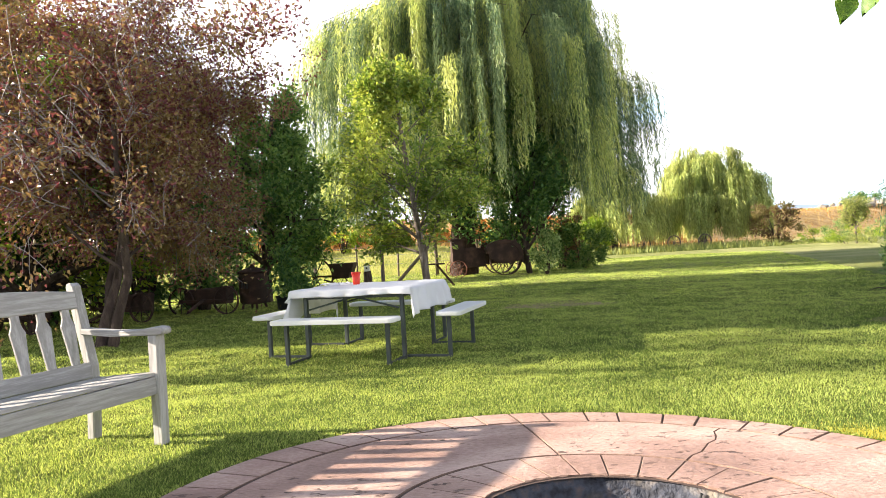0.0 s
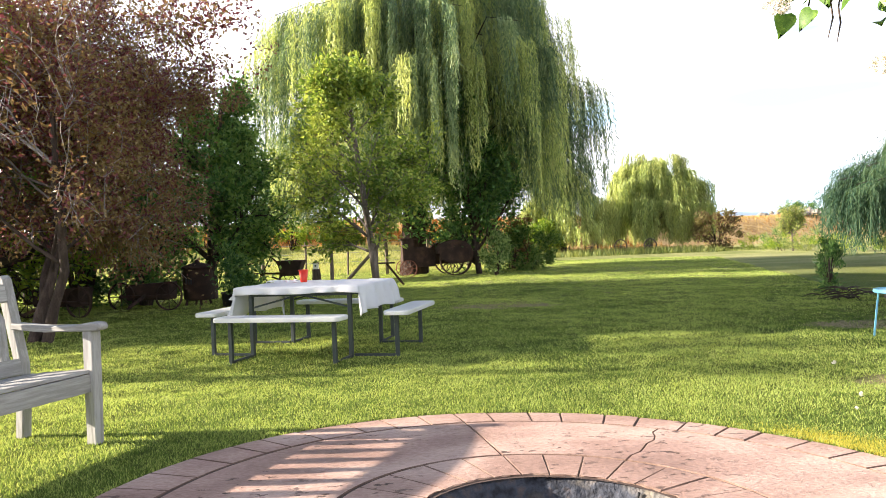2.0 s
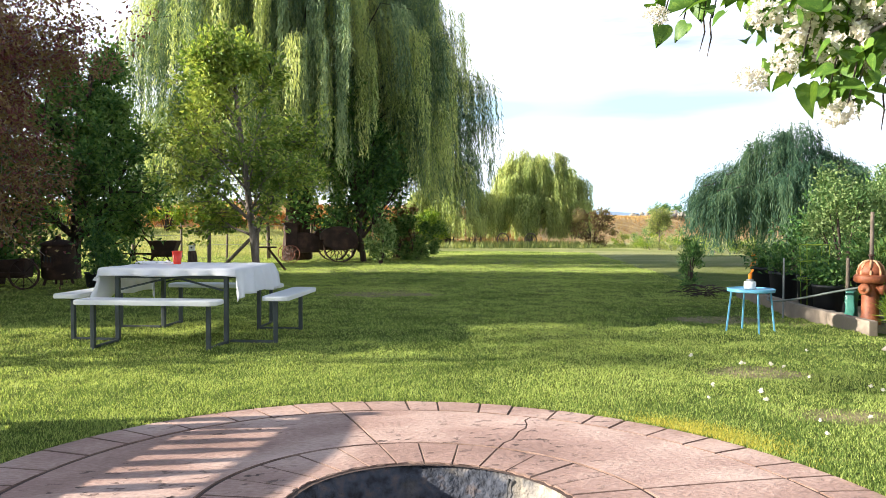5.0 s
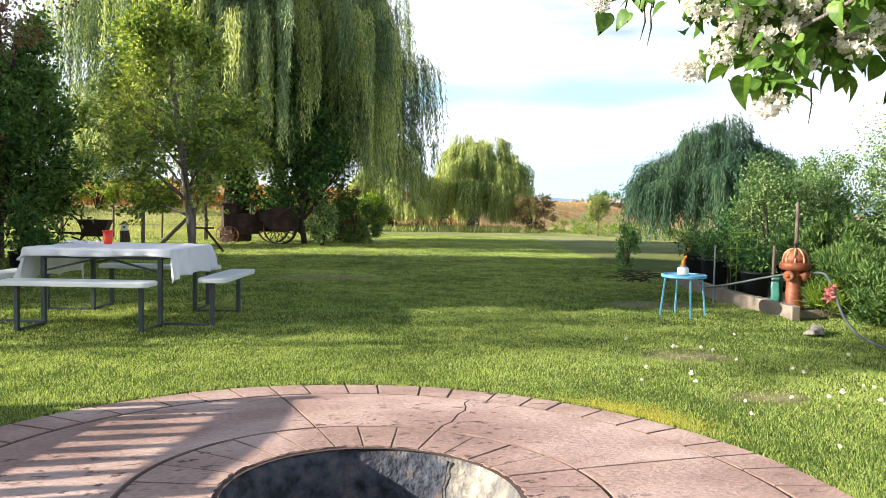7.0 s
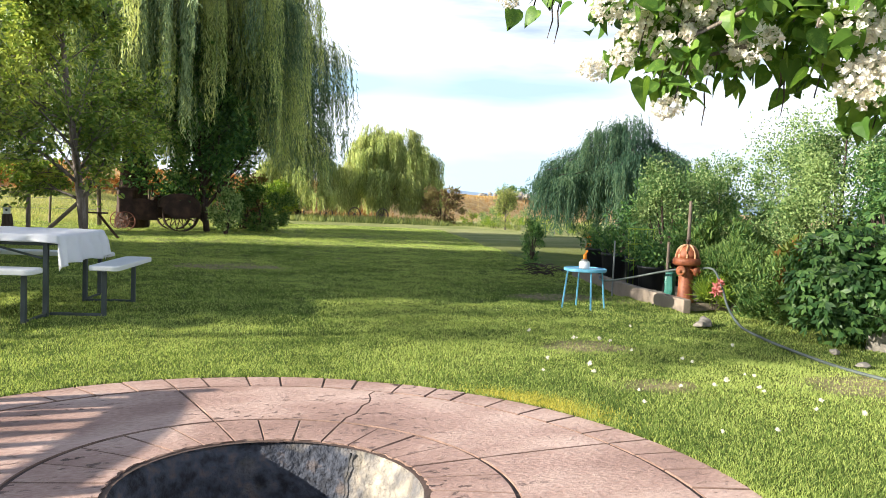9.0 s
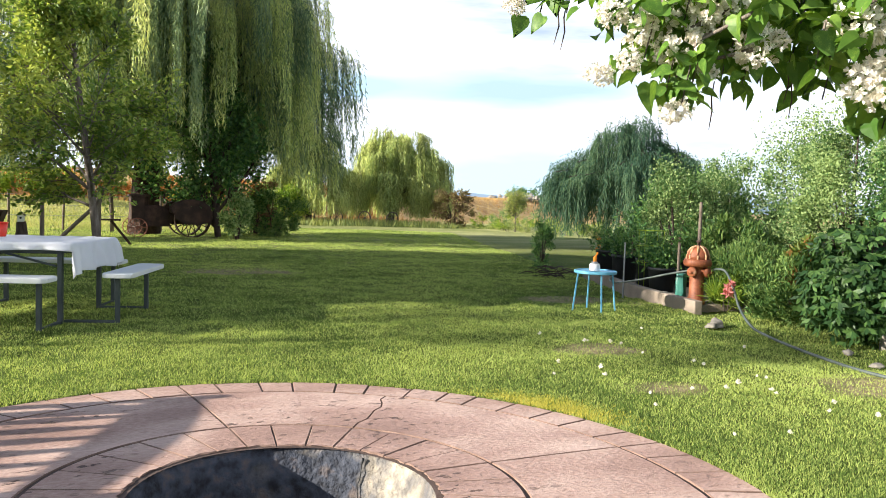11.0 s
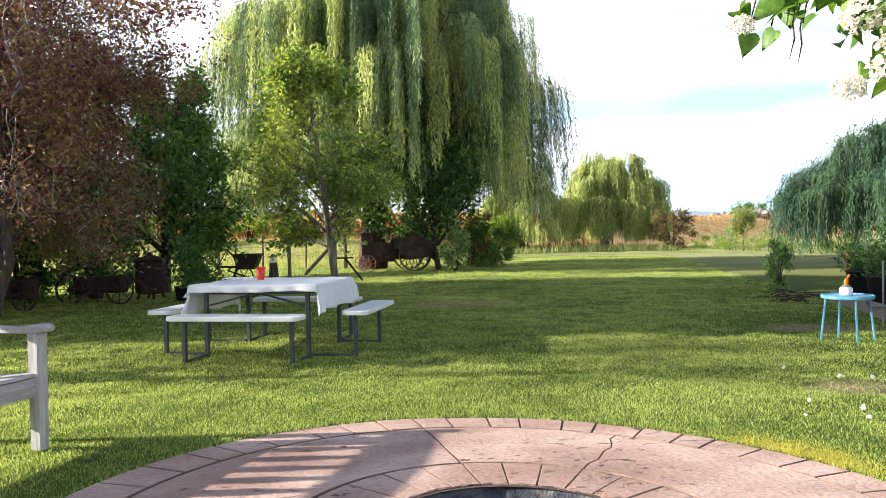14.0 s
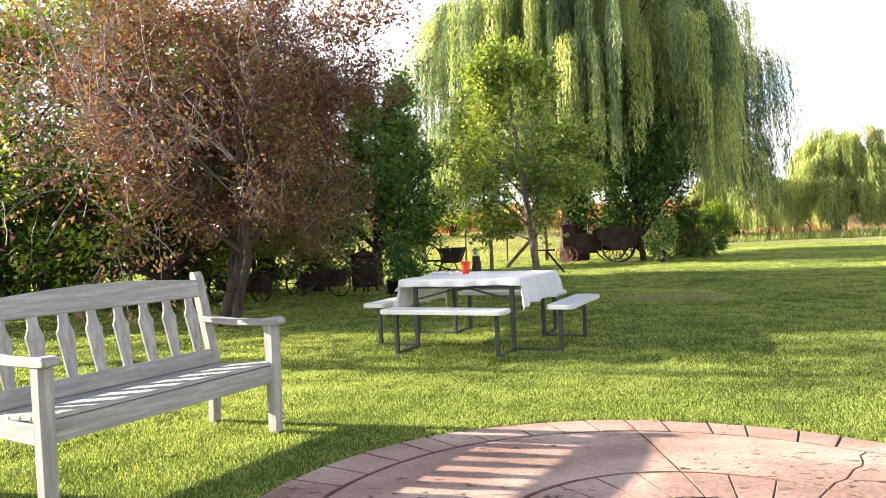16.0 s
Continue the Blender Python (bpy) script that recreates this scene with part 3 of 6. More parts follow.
def willow(name, at_, height, radius, low, boughs, tresses, strands, mat, light, label, seed, leaf=0.15, trunk=0.4, squash=0.8, step=0.065,
           top_flat=0.3, power=2.4, lean=(0, 0), drop=6.0, tiers=0.25, clump=0.5, tight=0.13, bark=None, share=0.4, skirt=0, under=(0.5, 0.78)):
    """A weeping willow: trunk, arching boughs, each with a cluster of tresses; a tress is a narrow curtain of hanging leafy strands."""
    rng = np.random.default_rng(seed)
    ob = thing(name, pose(*at_), label, "tree")
    limbs, strand_lines, groups = [], [], {0: ([], []), 1: ([], [])}
    fork = height * 0.2
    stem = ([(0, 0, -0.1), (lean[0] * 0.05, lean[1] * 0.1, fork * 0.5), (lean[0] * 0.2, lean[1] * 0.3, fork), (lean[0] * 0.6, lean[1] * 0.6, height * 0.55)], [trunk * 1.15, trunk * 0.95, trunk * 0.9, trunk * 0.4])
    for k in range(boughs + skirt):
        low_tier = k >= boughs or rng.uniform() < tiers
        q = rng.uniform(0.98, 1.10) if k >= boughs else math.sqrt((k + 0.5) / boughs) * rng.uniform(0.92, 1.06)
        az = (k * 2.399963 + rng.uniform(-0.25, 0.25)) % math.tau
        r = radius * q
        top = height * (1 - top_flat * min(1.0, q) ** power) * (rng.uniform(*under) if low_tier and q > 0.15 else rng.uniform(0.86, 1.0))
        anchor = np.array([r * math.cos(az) + lean[0], squash * r * math.sin(az) + lean[1], top])
        c0 = np.array([lean[0], lean[1], 0.0])
        crest = c0 * [0.4, 0.4, 0] + (anchor - c0 * [0.4, 0.4, 0]) * [0.74, 0.74, 1.0] + [0, 0, 0.035 * height]
        inner = crest * [0.4, 0.4, 0] + [0, 0, fork + (top - fork) * 0.55]
        limbs.append(([(lean[0] * 0.2, lean[1] * 0.3, fork * rng.uniform(0.8, 1.6)), inner, crest, anchor], [trunk * 0.17, trunk * 0.09, trunk * 0.035, 0.010]))
        out = np.array([math.cos(az), math.sin(az), 0.0])
        for j in range(tresses):
            off = rng.normal(size=3) * [clump, clump, clump * 0.35]
            tc, ta = crest + off * [0.6, 0.6, 1.0], anchor + off - [0, 0, rng.uniform(0, 0.10) * height * 0.5]
            end = low * rng.uniform(0.85, 1.2)
            fall = drop * rng.uniform(0.65, 1.0)
            wide = tight * rng.uniform(0.7, 1.3)
            B, W = groups[1 if rng.uniform() < share else 0]
            for s_ in range(strands):
                u0 = rng.uniform(0, 1) ** 0.5
                st = tc + (ta - tc) * u0 * 1.1 + rng.normal(size=3) * [wide, wide, wide * 0.6]
                length = min(st[2] - end, fall) * rng.uniform(0.25, 1.0) ** 0.45
                if length < 0.25:
                    continue
                m_ = max(4, int(length / step))
                u = np.linspace(0, 1, m_)
                reach_ = rng.uniform(0.05, 0.30) * radius / 5.0
                draw = (ta - st) * [0.35, 0.35, 0] + rng.normal(size=3) * [0.05, 0.05, 0]
                path = st + out * (reach_ * np.sqrt(u))[:, None] + draw * (u ** 1.5)[:, None] + np.stack([0 * u, 0 * u, 0.12 * np.sin(u * 3.1) - length * u], 1)
                B.append(path + rng.normal(size=path.shape) * 0.02)
                W.append(unit(np.gradient(path, axis=0) / (length / m_) + rng.normal(size=(m_, 3)) * [0.42, 0.42, 0.2]))
                if s_ % 4 == 0:
                    cut = path[:: max(1, m_ // 5)]
                    strand_lines.append((cut, np.full(len(cut), 0.006)))
    tubes("trunk", [stem], bark or M_DARKBARK, ob, sides=10)
    for l in limbs:
        tubes("limb", [l], bark or M_DARKBARK, ob, sides=6)
    tagged(tubes("strand_mass", strand_lines, mat, ob, sides=3), kind="stuff")
    for key, part_name, m, note in ((0, "crown", mat, ""), (1, "tress", light, "paler yellow-green tresses")):
        if not groups[key][0]:
            continue
        base, way = np.concatenate(groups[key][0]), np.concatenate(groups[key][1])
        n = len(base)
        mesh_from(part_name, *blade_arrays(base, way, leaf * rng.uniform(0.7, 1.4, n), leaf * 0.19 * rng.uniform(0.7, 1.3, n), rng), m, ob, note)
    return ob


# ---- ground, paving and fire pit ----
def pav(rho, th, z=0.0):
    """A point of the round terrace: rings drift and flatten a little as the slabs were laid."""
    c, s = math.cos(radians(150)), math.sin(radians(150))
    u, v = 0.99 * rho * math.cos(th), 0.88 * rho * math.sin(th)
    return (0.702 - 0.0315 * rho * rho + c * u - s * v, 2.481 - 0.026 * rho * rho + s * u + c * v, z)


def smooth01(v):
    v = min(1.0, max(0.0, v))
    return v * v * (3 - 2 * v)


def land(x, y):
    """The height of the ground: level lawn, a bank behind it, and rough ground beyond."""
    d = y - max(0.0, x - 10.0) * 0.6
    left = smooth01((4.0 - x) / 5.0)
    far = 0.95 * left * smooth01((y - 24.0) / 13.0) + smooth01((d - 37.0) / 9.0) * (2.2 - 0.85 * left)
    n = noise.noise(Vector((x * 0.12, y * 0.12, 0.3)))
    near = math.hypot(x - 0.6, y - 2.4)
    ease = smooth01((near - 1.9) / 1.6)
    tufts = 0.026 * noise.noise(Vector((x * 2.6, y * 2.6, 1.0))) + 0.008 * noise.noise(Vector((x * 6.5, y * 6.5, 2.0))) if near < 22 else 0.0
    return far * (1 + 0.16 * n) + ease * (0.035 * noise.noise(Vector((x * 0.5, y * 0.5, 4.0))) + tufts)


def build_ground():
    steps, V, F = 270, [], []
    radii = [0.0, 0.02]
    while radii[-1] < 3000:
        radii.append(radii[-1] + max(0.07, radii[-1] * 0.03))
    for k, r in enumerate(radii):
        for j in range(steps):
            th = math.tau * j / steps
            x0, y0, _ = pav(1.869, th)
            cx, cy = 0.592, 2.390
            dx, dy = x0 - cx, y0 - cy
            q = math.hypot(dx, dy)
            x, y = x0 + dx / q * r, y0 + dy / q * r
            V.append((x, y, land(x, y) - (0.12 if k == 0 else 0.0)))
    for k in range(len(radii) - 1):
        for j in range(steps):
            F.append((k * steps + j, (k + 1) * steps + j, (k + 1) * steps + (j + 1) % steps, k * steps + (j + 1) % steps))
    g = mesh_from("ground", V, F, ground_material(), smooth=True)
    return tagged(g, "mown green lawn with dry patches, pasture and a golden bank beyond", "ground", kind="structure")


build_ground()


# ---- large trees ----
willow("weeping_willow", (0.45, 21.9, 0), 10.6, 4.75, 1.75, 98, 6, 24, M_WILLOW, M_LWILLOW, "huge weeping willow with long hanging green tresses", 3, leaf=0.15, trunk=0.42, squash=0.72, top_flat=0.24, lean=(0.52, 0), drop=3.3, tiers=0.62, clump=0.34, tight=0.085, share=0.42, skirt=14, under=(0.40, 0.88), bark=M_WILLOWBARK)
willow("weeping_willow", (13.8, 38.4, 0), 5.75, 2.7, 0.5, 34, 4, 24, M_YWILLOW, M_LWILLOW, "rounded yellow-green weeping willow at the lawn's far end", 7, leaf=0.22, trunk=0.22, top_flat=0.30, lean=(0.45, 0), drop=3.0, tiers=0.5, clump=0.28, tight=0.13, share=0.6, step=0.09, skirt=12)
willow("weeping_willow", (8.6, 36.6, 0), 4.2, 2.3, 0.6, 18, 4, 22, M_YWILLOW, M_LWILLOW, "low willow tresses beside the great willow", 9, leaf=0.21, trunk=0.16, top_flat=0.40, drop=2.6, tiers=0.5, clump=0.28, tight=0.13, share=0.6, step=0.09, skirt=6)
willow("weeping_tree", (12.25, 14.9, 0), 3.6, 2.35, 0.45, 60, 5, 20, M_BWILLOW, M_BWILLOW, "dark blue-green weeping tree above the garden bed", 12, leaf=0.10, trunk=0.13, squash=0.9, top_flat=0.46, power=1.5, drop=1.35, tiers=0.34, clump=0.20, under=(0.55, 0.85), tight=0.09, step=0.055, lean=(-0.1, 0))

PLUM = dict(height=2.6, radius=0.068, kids=[13, 8, 6], share=[0.98, 0.5, 0.5], spread=[52, 45, 50], rise=[0.06, 0.05, -0.02, -0.06], wobble=0.16, thin=0.004, stems=3, splay=0.17, bare=0.35, slim=0.46, open=(-0.60, 1.0, 1.15), lean=(0.0, 0.34))
PLUM["from"] = [(0.34, 1.0), (0.2, 1.0), (0.15, 1.0)]
tree("plum_tree", (-4.1, 8.3, 0), PLUM, M_PURPLE, M_DARKBARK, "purple-leaved plum tree with twiggy dense crown", 21, 56, 0.064, 0.09, 0.25, twig_mat=M_TWIG)
MAPLE = dict(height=3.6, radius=0.11, kids=[24, 7, 5], share=[0.46, 0.5, 0.5], spread=[62, 45, 45], rise=[0.02, 0.05, 0.02, 0.0], wobble=0.12, straight=0.03, thin=0.005, taper=0.5, low=1.3)
MAPLE["from"] = [(0.09, 1.0), (0.2, 1.0), (0.2, 1.0)]
tree("maple_tree", (-3.75, 14.5, 0), dict(MAPLE, height=4.0, taper=0.75, **{"from": [(0.16, 1.0), (0.2, 1.0), (0.2, 1.0)]}), M_MAPLE, M_DARKBARK, "dark green leafy tree beside rusty implements", 31, 22, 0.12, 0.10, 0.1)
tree("maple_tree", (-7.6, 14.9, 0), dict(MAPLE, height=5.0), M_GREEN, M_DARKBARK, "green tree behind the purple plum", 32, 24, 0.13, 0.12, 0.1)
tree("locust_tree", (-6.4, 10.8, 0), dict(MAPLE, height=5.0), M_BRIGHT, M_DARKBARK, "bright yellow-green tree behind the plum", 33, 18, 0.11, 0.12, 0.1)
tree("locust_tree", (-9.2, 10.6, 0), dict(MAPLE, height=5.0), M_BRIGHT, M_DARKBARK, "bright yellow-green tree at the garden's edge", 36, 15, 0.11, 0.12, 0.1)
SAP = dict(height=3.5, radius=0.062, kids=[26, 6, 4], share=[0.34, 0.5, 0.5], spread=[46, 38, 45], rise=[0.02, 0.09, 0.04, 0.0], wobble=0.08, straight=0.012, thin=0.004, lean=(-0.03, 0))
SAP["from"] = [(0.44, 1.0), (0.2, 1.0), (0.2, 1.0)]
# unseen trees inferred on the left, set so their shade crosses the lawn
tree("shade_tree", (-16.0, 7.4, 0), dict(MAPLE, height=6.3, kids=[15, 6, 4]), M_GREEN, M_DARKBARK, "tall airy shade tree at the lawn edge", 34, 8, 0.15, 0.12, 0.1)
tree("shade_tree", (-12.6, 11.6, 0), dict(MAPLE, height=5.6, kids=[18, 6, 5]), M_GREEN, M_DARKBARK, "airy shade tree at the lawn edge", 35, 14, 0.14, 0.12, 0.1)
tree("shade_tree", (-13.5, 20.3, 0), dict(MAPLE, height=4.3), M_GREEN, M_DARKBARK, "leafy shade tree by the pasture", 37, 16, 0.17, 0.14, 0.1)
YOUNG = dict(SAP, height=3.75, radius=0.068, kids=[34, 7, 4], share=[0.47, 0.5, 0.5], spread=[60, 42, 45], rise=[0.012, 0.05, 0.0, -0.02], lean=(-0.02, 0), slim=0.38, taper=0.70, low=1.7)
YOUNG["from"] = [(0.24, 1.0), (0.2, 1.0), (0.2, 1.0)]
tree("young_tree", (-0.28, 12.0, 0), YOUNG, M_ELM, M_BARK, "young broadleaf tree with light green leaves and forking trunk", 41, 15, 0.10, 0.06, 0.15)


# ---- terrace and fire pit ----
def jag(seed, rho, amount):
    return amount * (math.sin(rho * 9 + seed) + 0.6 * math.sin(rho * 23 + seed * 2.1) + 0.4 * math.sin(rho * 51 + seed * 3.7))


def paver(r0, r1, t0, t1, gap, j0=None, j1=None, lift=0.0, seg=None, skew=0.0, chip=0.0):
    """One stamped slab between two rings and two joints; its upper edge is worn round."""
    seg = seg or max(2, int((t1 - t0) * r1 / 0.10))
    nr = 8 if (j0 or j1) else 2
    bm = bmesh.new()
    grid = []
    for inset, z in ((0.0, -0.05), (0.0, -0.003), (0.0028, lift)):
        rows = []
        g = gap / 2 + inset
        for i in range(nr + 1):
            rho = (r0 + g) + (r1 - r0 - 2 * g) * i / nr
            a0 = t0 + (jag(*j0[:1], rho, j0[1]) if j0 else 0) + g / rho + skew * (rho - r0)
            a1 = t1 + (jag(*j1[:1], rho, j1[1]) if j1 else 0) - g / rho + skew * (rho - r0)
            rows.append([bm.verts.new(pav(rho + (chip * max(0.0, noise.noise(Vector((a0 + (a1 - a0) * k / seg, z * 30, 3)) * 17) + 0.25) if i == 0 else 0.0), a0 + (a1 - a0) * k / seg, z)) for k in range(seg + 1)])
        grid.append(rows)
    top = grid[2]
    for i in range(nr):
        for k in range(seg):
            bm.faces.new((top[i][k], top[i][k + 1], top[i + 1][k + 1], top[i + 1][k]))

    def rim(rows):
        return rows[0] + [r[-1] for r in rows[1:]] + rows[-1][-2::-1] + [r[0] for r in rows[-2:0:-1]]

    for f in bm.faces:
        f.material_index = 0
    rims = [rim(g_) for g_ in grid]
    n = len(rims[0])
    for lo_, hi_ in zip(rims, rims[1:]):
        for k in range(n):
            bm.faces.new((lo_[k], lo_[(k + 1) % n], hi_[(k + 1) % n], hi_[k])).material_index = 1
    return bm


def lay(bm):
    """A slab of the terrace: stamped face, earth-stained sides."""
    ob = part("slab", bm, M_CONC, terrace)
    ob.data.materials.append(M_EDGE)


def ring_slab(r0, r1, z, steps=120):
    V, F = [], []
    for j in range(steps):
        th = math.tau * j / steps
        V += [pav(r0, th, z), pav(r1, th, z)]
    for j in range(steps):
        k = (j + 1) % steps
        F.append((2 * j, 2 * j + 1, 2 * k + 1, 2 * k))
    return V, F


terrace = tagged(mesh_from("paving", *ring_slab(0.54, 1.868, -0.0065), M_JOINT), "round pinkish stamped concrete terrace with dark joints", "paving", kind="structure")
SPOKES = [radians(v) for v in (-234, -144, -57.5, 36)]
rng0 = random.Random(5)
for s0, s1 in zip(SPOKES, SPOKES[1:] + [SPOKES[0] + math.tau]):
    n = 13
    for k in range(n):                                     # outer border stones
        b = [s0 + (s1 - s0) * (k + q + (rng0.uniform(-0.16, 0.16) if 0 < k + q < n else 0)) / n for q in (0, 1)]
        if k:
            b[0] = last
        last = b[1]
        lay(paver(1.612, 1.866, b[0], b[1], 0.009, lift=rng0.uniform(-0.002, 0.001)))
    m_, cut = (2, [0, 0.56, 1]) if s0 == SPOKES[1] else (1, [0, 1])
    for k in range(m_):                                    # wide field slabs, cracked across
        j0 = (s0 * 3 + k, 0.010) if k else None
        j1 = (s0 * 3 + k + 1, 0.010) if k < m_ - 1 else None
        lay(paver(0.889, 1.599, s0 + (s1 - s0) * cut[k], s0 + (s1 - s0) * cut[k + 1], 0.011 if m_ == 1 else 0.004, j0, j1, seg=30 if m_ == 1 else 16))
    n = 7
    for k in range(n):                                     # inner border
        b = [s0 + (s1 - s0) * (k + q) / n for q in (0, 1)]
        lay(paver(0.556, 0.878, b[0], b[1], 0.0045, lift=rng0.uniform(-0.0015, 0.001), seg=26, chip=0.017))


def build_pit():
    pit = thing("fire_pit", pose(0, 0, 0), "round sunken fire pit with sooty, chipped concrete lining, shaded side painted dark", "fire pit")
    steps, V, F = 160, [], []
    prof = [(0.60, -0.016), (0.560, -0.012), (0.545, -0.022), (0.534, -0.05), (0.524, -0.10), (0.52, -0.30), (0.51, -0.46)]
    for k, (r, z) in enumerate(prof):
        for j in range(steps):
            th = math.tau * j / steps
            w = 0.010 * noise.noise(Vector((math.cos(th) * 9, math.sin(th) * 9, k * 0.7)))
            V.append(pav(r + w, th, z + 0.5 * w))
    for k in range(len(prof) - 1):
        for j in range(steps):
            i = (j + 1) % steps
            F.append((k * steps + j, k * steps + i, (k + 1) * steps + i, (k + 1) * steps + j))
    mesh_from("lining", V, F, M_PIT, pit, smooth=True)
    cr = [Vector(pav(0.512 + 0.012 * (k < 2), radians(-111 + 0.6 * math.sin(k * 1.9) + 0.4 * k), -0.02 - 0.028 * k)) for k in range(11)]
    tubes("crack", [(cr, [0.006, 0.003, 0.002, 0.0025, 0.002, 0.0015, 0.002, 0.0015, 0.0015, 0.001, 0.001])], M_BLACK, pit, "thin crack in the lining", sides=5)
    V, F = [], []
    for k in range(9):
        for j in range(steps):
            th = math.tau * j / steps
            r = 0.53 * k / 8 + 0.001
            p = pav(r, th, -0.40 + 0.03 * noise.noise(Vector((r * 8 * math.cos(th), r * 8 * math.sin(th), 2.0))))
            V.append(p)
    for k in range(8):
        for j in range(steps):
            i = (j + 1) % steps
            F.append((k * steps + j, (k + 1) * steps + j, (k + 1) * steps + i, k * steps + i))
    mesh_from("ash_bed", V, F, M_ASH, pit, "grey ash and soot", smooth=True)
    for k in range(6):
        a_ = rng0.uniform(0, 6.28)
        p = Vector(pav(rng0.uniform(0.05, 0.35), a_, -0.37))
        d = Vector((math.cos(a_ * 3), math.sin(a_ * 3), 0.1)) * rng0.uniform(0.1, 0.2)
        tubes("charred_stick", [([p - d, p, p + d], [0.018, 0.022, 0.014])], M_BLACK, pit, sides=6)


build_pit()


# ---- garden bench ----
def build_bench(m):
    b = thing("garden_bench", m, "weathered grey teak garden bench with shaped back slats", "bench")
    half = 0.63
    seat = 0.39
    for sx in (-1, 1):
        bm = bmesh.new()
        outline(bm, [(-0.030, 0), (0.026, 0), (0.030, 0.30), (0.032, 0.60), (-0.032, 0.60), (-0.032, 0.30)], 0.062, pose(sx * half, 0, 0))
        part("front_leg", bm, M_TEAK_Z, b)
        prof = [(0.49, 0), (0.545, 0), (0.530, 0.25), (0.535, 0.42), (0.650, 0.875), (0.645, 0.90), (0.610, 0.905), (0.590, 0.885), (0.478, 0.42), (0.474, 0.25)]
        bm = bmesh.new()
        outline(bm, [(y - 0.0, z) for y, z in prof], 0.058, pose(sx * half, 0, 0, 0, 0, 90), 0.005)
        part("back_post", bm, M_TEAK_Z, b)
        prof = [(-0.075, 0.605), (-0.085, 0.625), (-0.070, 0.645), (-0.02, 0.648), (0.10, 0.630), (0.30, 0.626), (0.54, 0.640), (0.54, 0.605), (0.30, 0.592), (0.10, 0.598), (-0.02, 0.600)]
        bm = bmesh.new()
        outline(bm, prof, 0.075, pose(sx * half, 0, 0, 0, 0, 90), 0.006)
        part("armrest", bm, M_TEAK_Y, b)
        slab("side_rail", (0.035, 0.46, 0.085), pose(sx * half, 0.26, seat - 0.075), M_TEAK_Y, b)
    slab("front_rail", (2 * half - 0.06, 0.030, 0.095), pose(0, 0.0, seat - 0.062), M_TEAK, b)
    slab("back_rail", (2 * half - 0.06, 0.030, 0.08), pose(0, 0.50, seat - 0.07), M_TEAK, b)
    for k in range(5):
        slab("seat_slat", (2 * half + 0.02 if k < 4 else 2 * half - 0.08, 0.086, 0.02), pose(0, 0.036 + 0.092 * k, seat - 0.004 - 0.008 * k, -4.5), M_TEAK, b, bevel=0.005)
    tilt = pose(0, 0.478, 0.355, -12.5)
    lower = bmesh.new()
    box(lower, 2 * half - 0.055, 0.028, 0.09, tilt @ pose(0, 0, 0.048), 0.004)
    part("lower_back_rail", lower, M_TEAK, b)
    pts = [(-half + 0.028, 0.410), (half - 0.028, 0.410)]
    up = [(half - 0.028 - (2 * half - 0.056) * k / 14, 0.510 + 0.035 * math.sin(math.pi * k / 14)) for k in range(15)]
    top = bmesh.new()
    outline(top, pts + up, 0.030, tilt, 0.005)
    part("top_rail", top, M_TEAK, b)
    n = 8
    shape = [(0.024, 0.0), (0.027, 0.04), (0.041, 0.21), (0.044, 0.232), (0.034, 0.252), (0.026, 0.275), (0.024, 0.305), (0.026, 0.335)]
    for k in range(n):
        x = (k - (n - 1) / 2) * 0.149
        bm = bmesh.new()
        outline(bm, [(x + w, 0.085 + z) for w, z in shape] + [(x - w, 0.085 + z) for w, z in shape[::-1]], 0.018, tilt, 0.003)
        part("back_slat", bm, M_TEAK_Z, b)
    return b


build_bench(pose(-1.735, 3.258, 0, 0, 0, 67.3))


# ---- folding table with four benches ----
def rounded(bm, sx, sy, z0, z1, r, m=None):
    m = m or Matrix()
    pts = []
    for cx, cy, a0 in ((1, 1, 0), (-1, 1, 90), (-1, -1, 180), (1, -1, 270)):
        for k in range(6):
            a_ = radians(a0 + 18 * k)
            pts.append((cx * (sx / 2 - r) + r * math.cos(a_), cy * (sy / 2 - r) + r * math.sin(a_)))
    rows = [[bm.verts.new(m @ Vector((x * s, y * s, z))) for x, y in pts] for z, s in ((z0, 0.99), (z0 + 0.006, 1.0), (z1 - 0.008, 1.0), (z1, 0.985))]
    n = len(pts)
    for u, v in zip(rows, rows[1:]):
        for k in range(n):
            bm.faces.new((u[k], u[(k + 1) % n], v[(k + 1) % n], v[k]))
    bm.faces.new(rows[0][::-1]); bm.faces.new(rows[-1])


def bar(name, p, q, w, mat, parent, label=""):
    """A square steel tube between two points."""
    p, q = Vector(p), Vector(q)
    d = q - p
    bm = bmesh.new()
    box(bm, w, w, d.length, Matrix.Translation((p + q) / 2) @ d.to_track_quat("Z", "Y").to_matrix().to_4x4(), w * 0.12)
    return part(name, bm, mat, parent, label)


TABLE = pose(-0.665, 6.82, 0, 0, 0, -16.5)


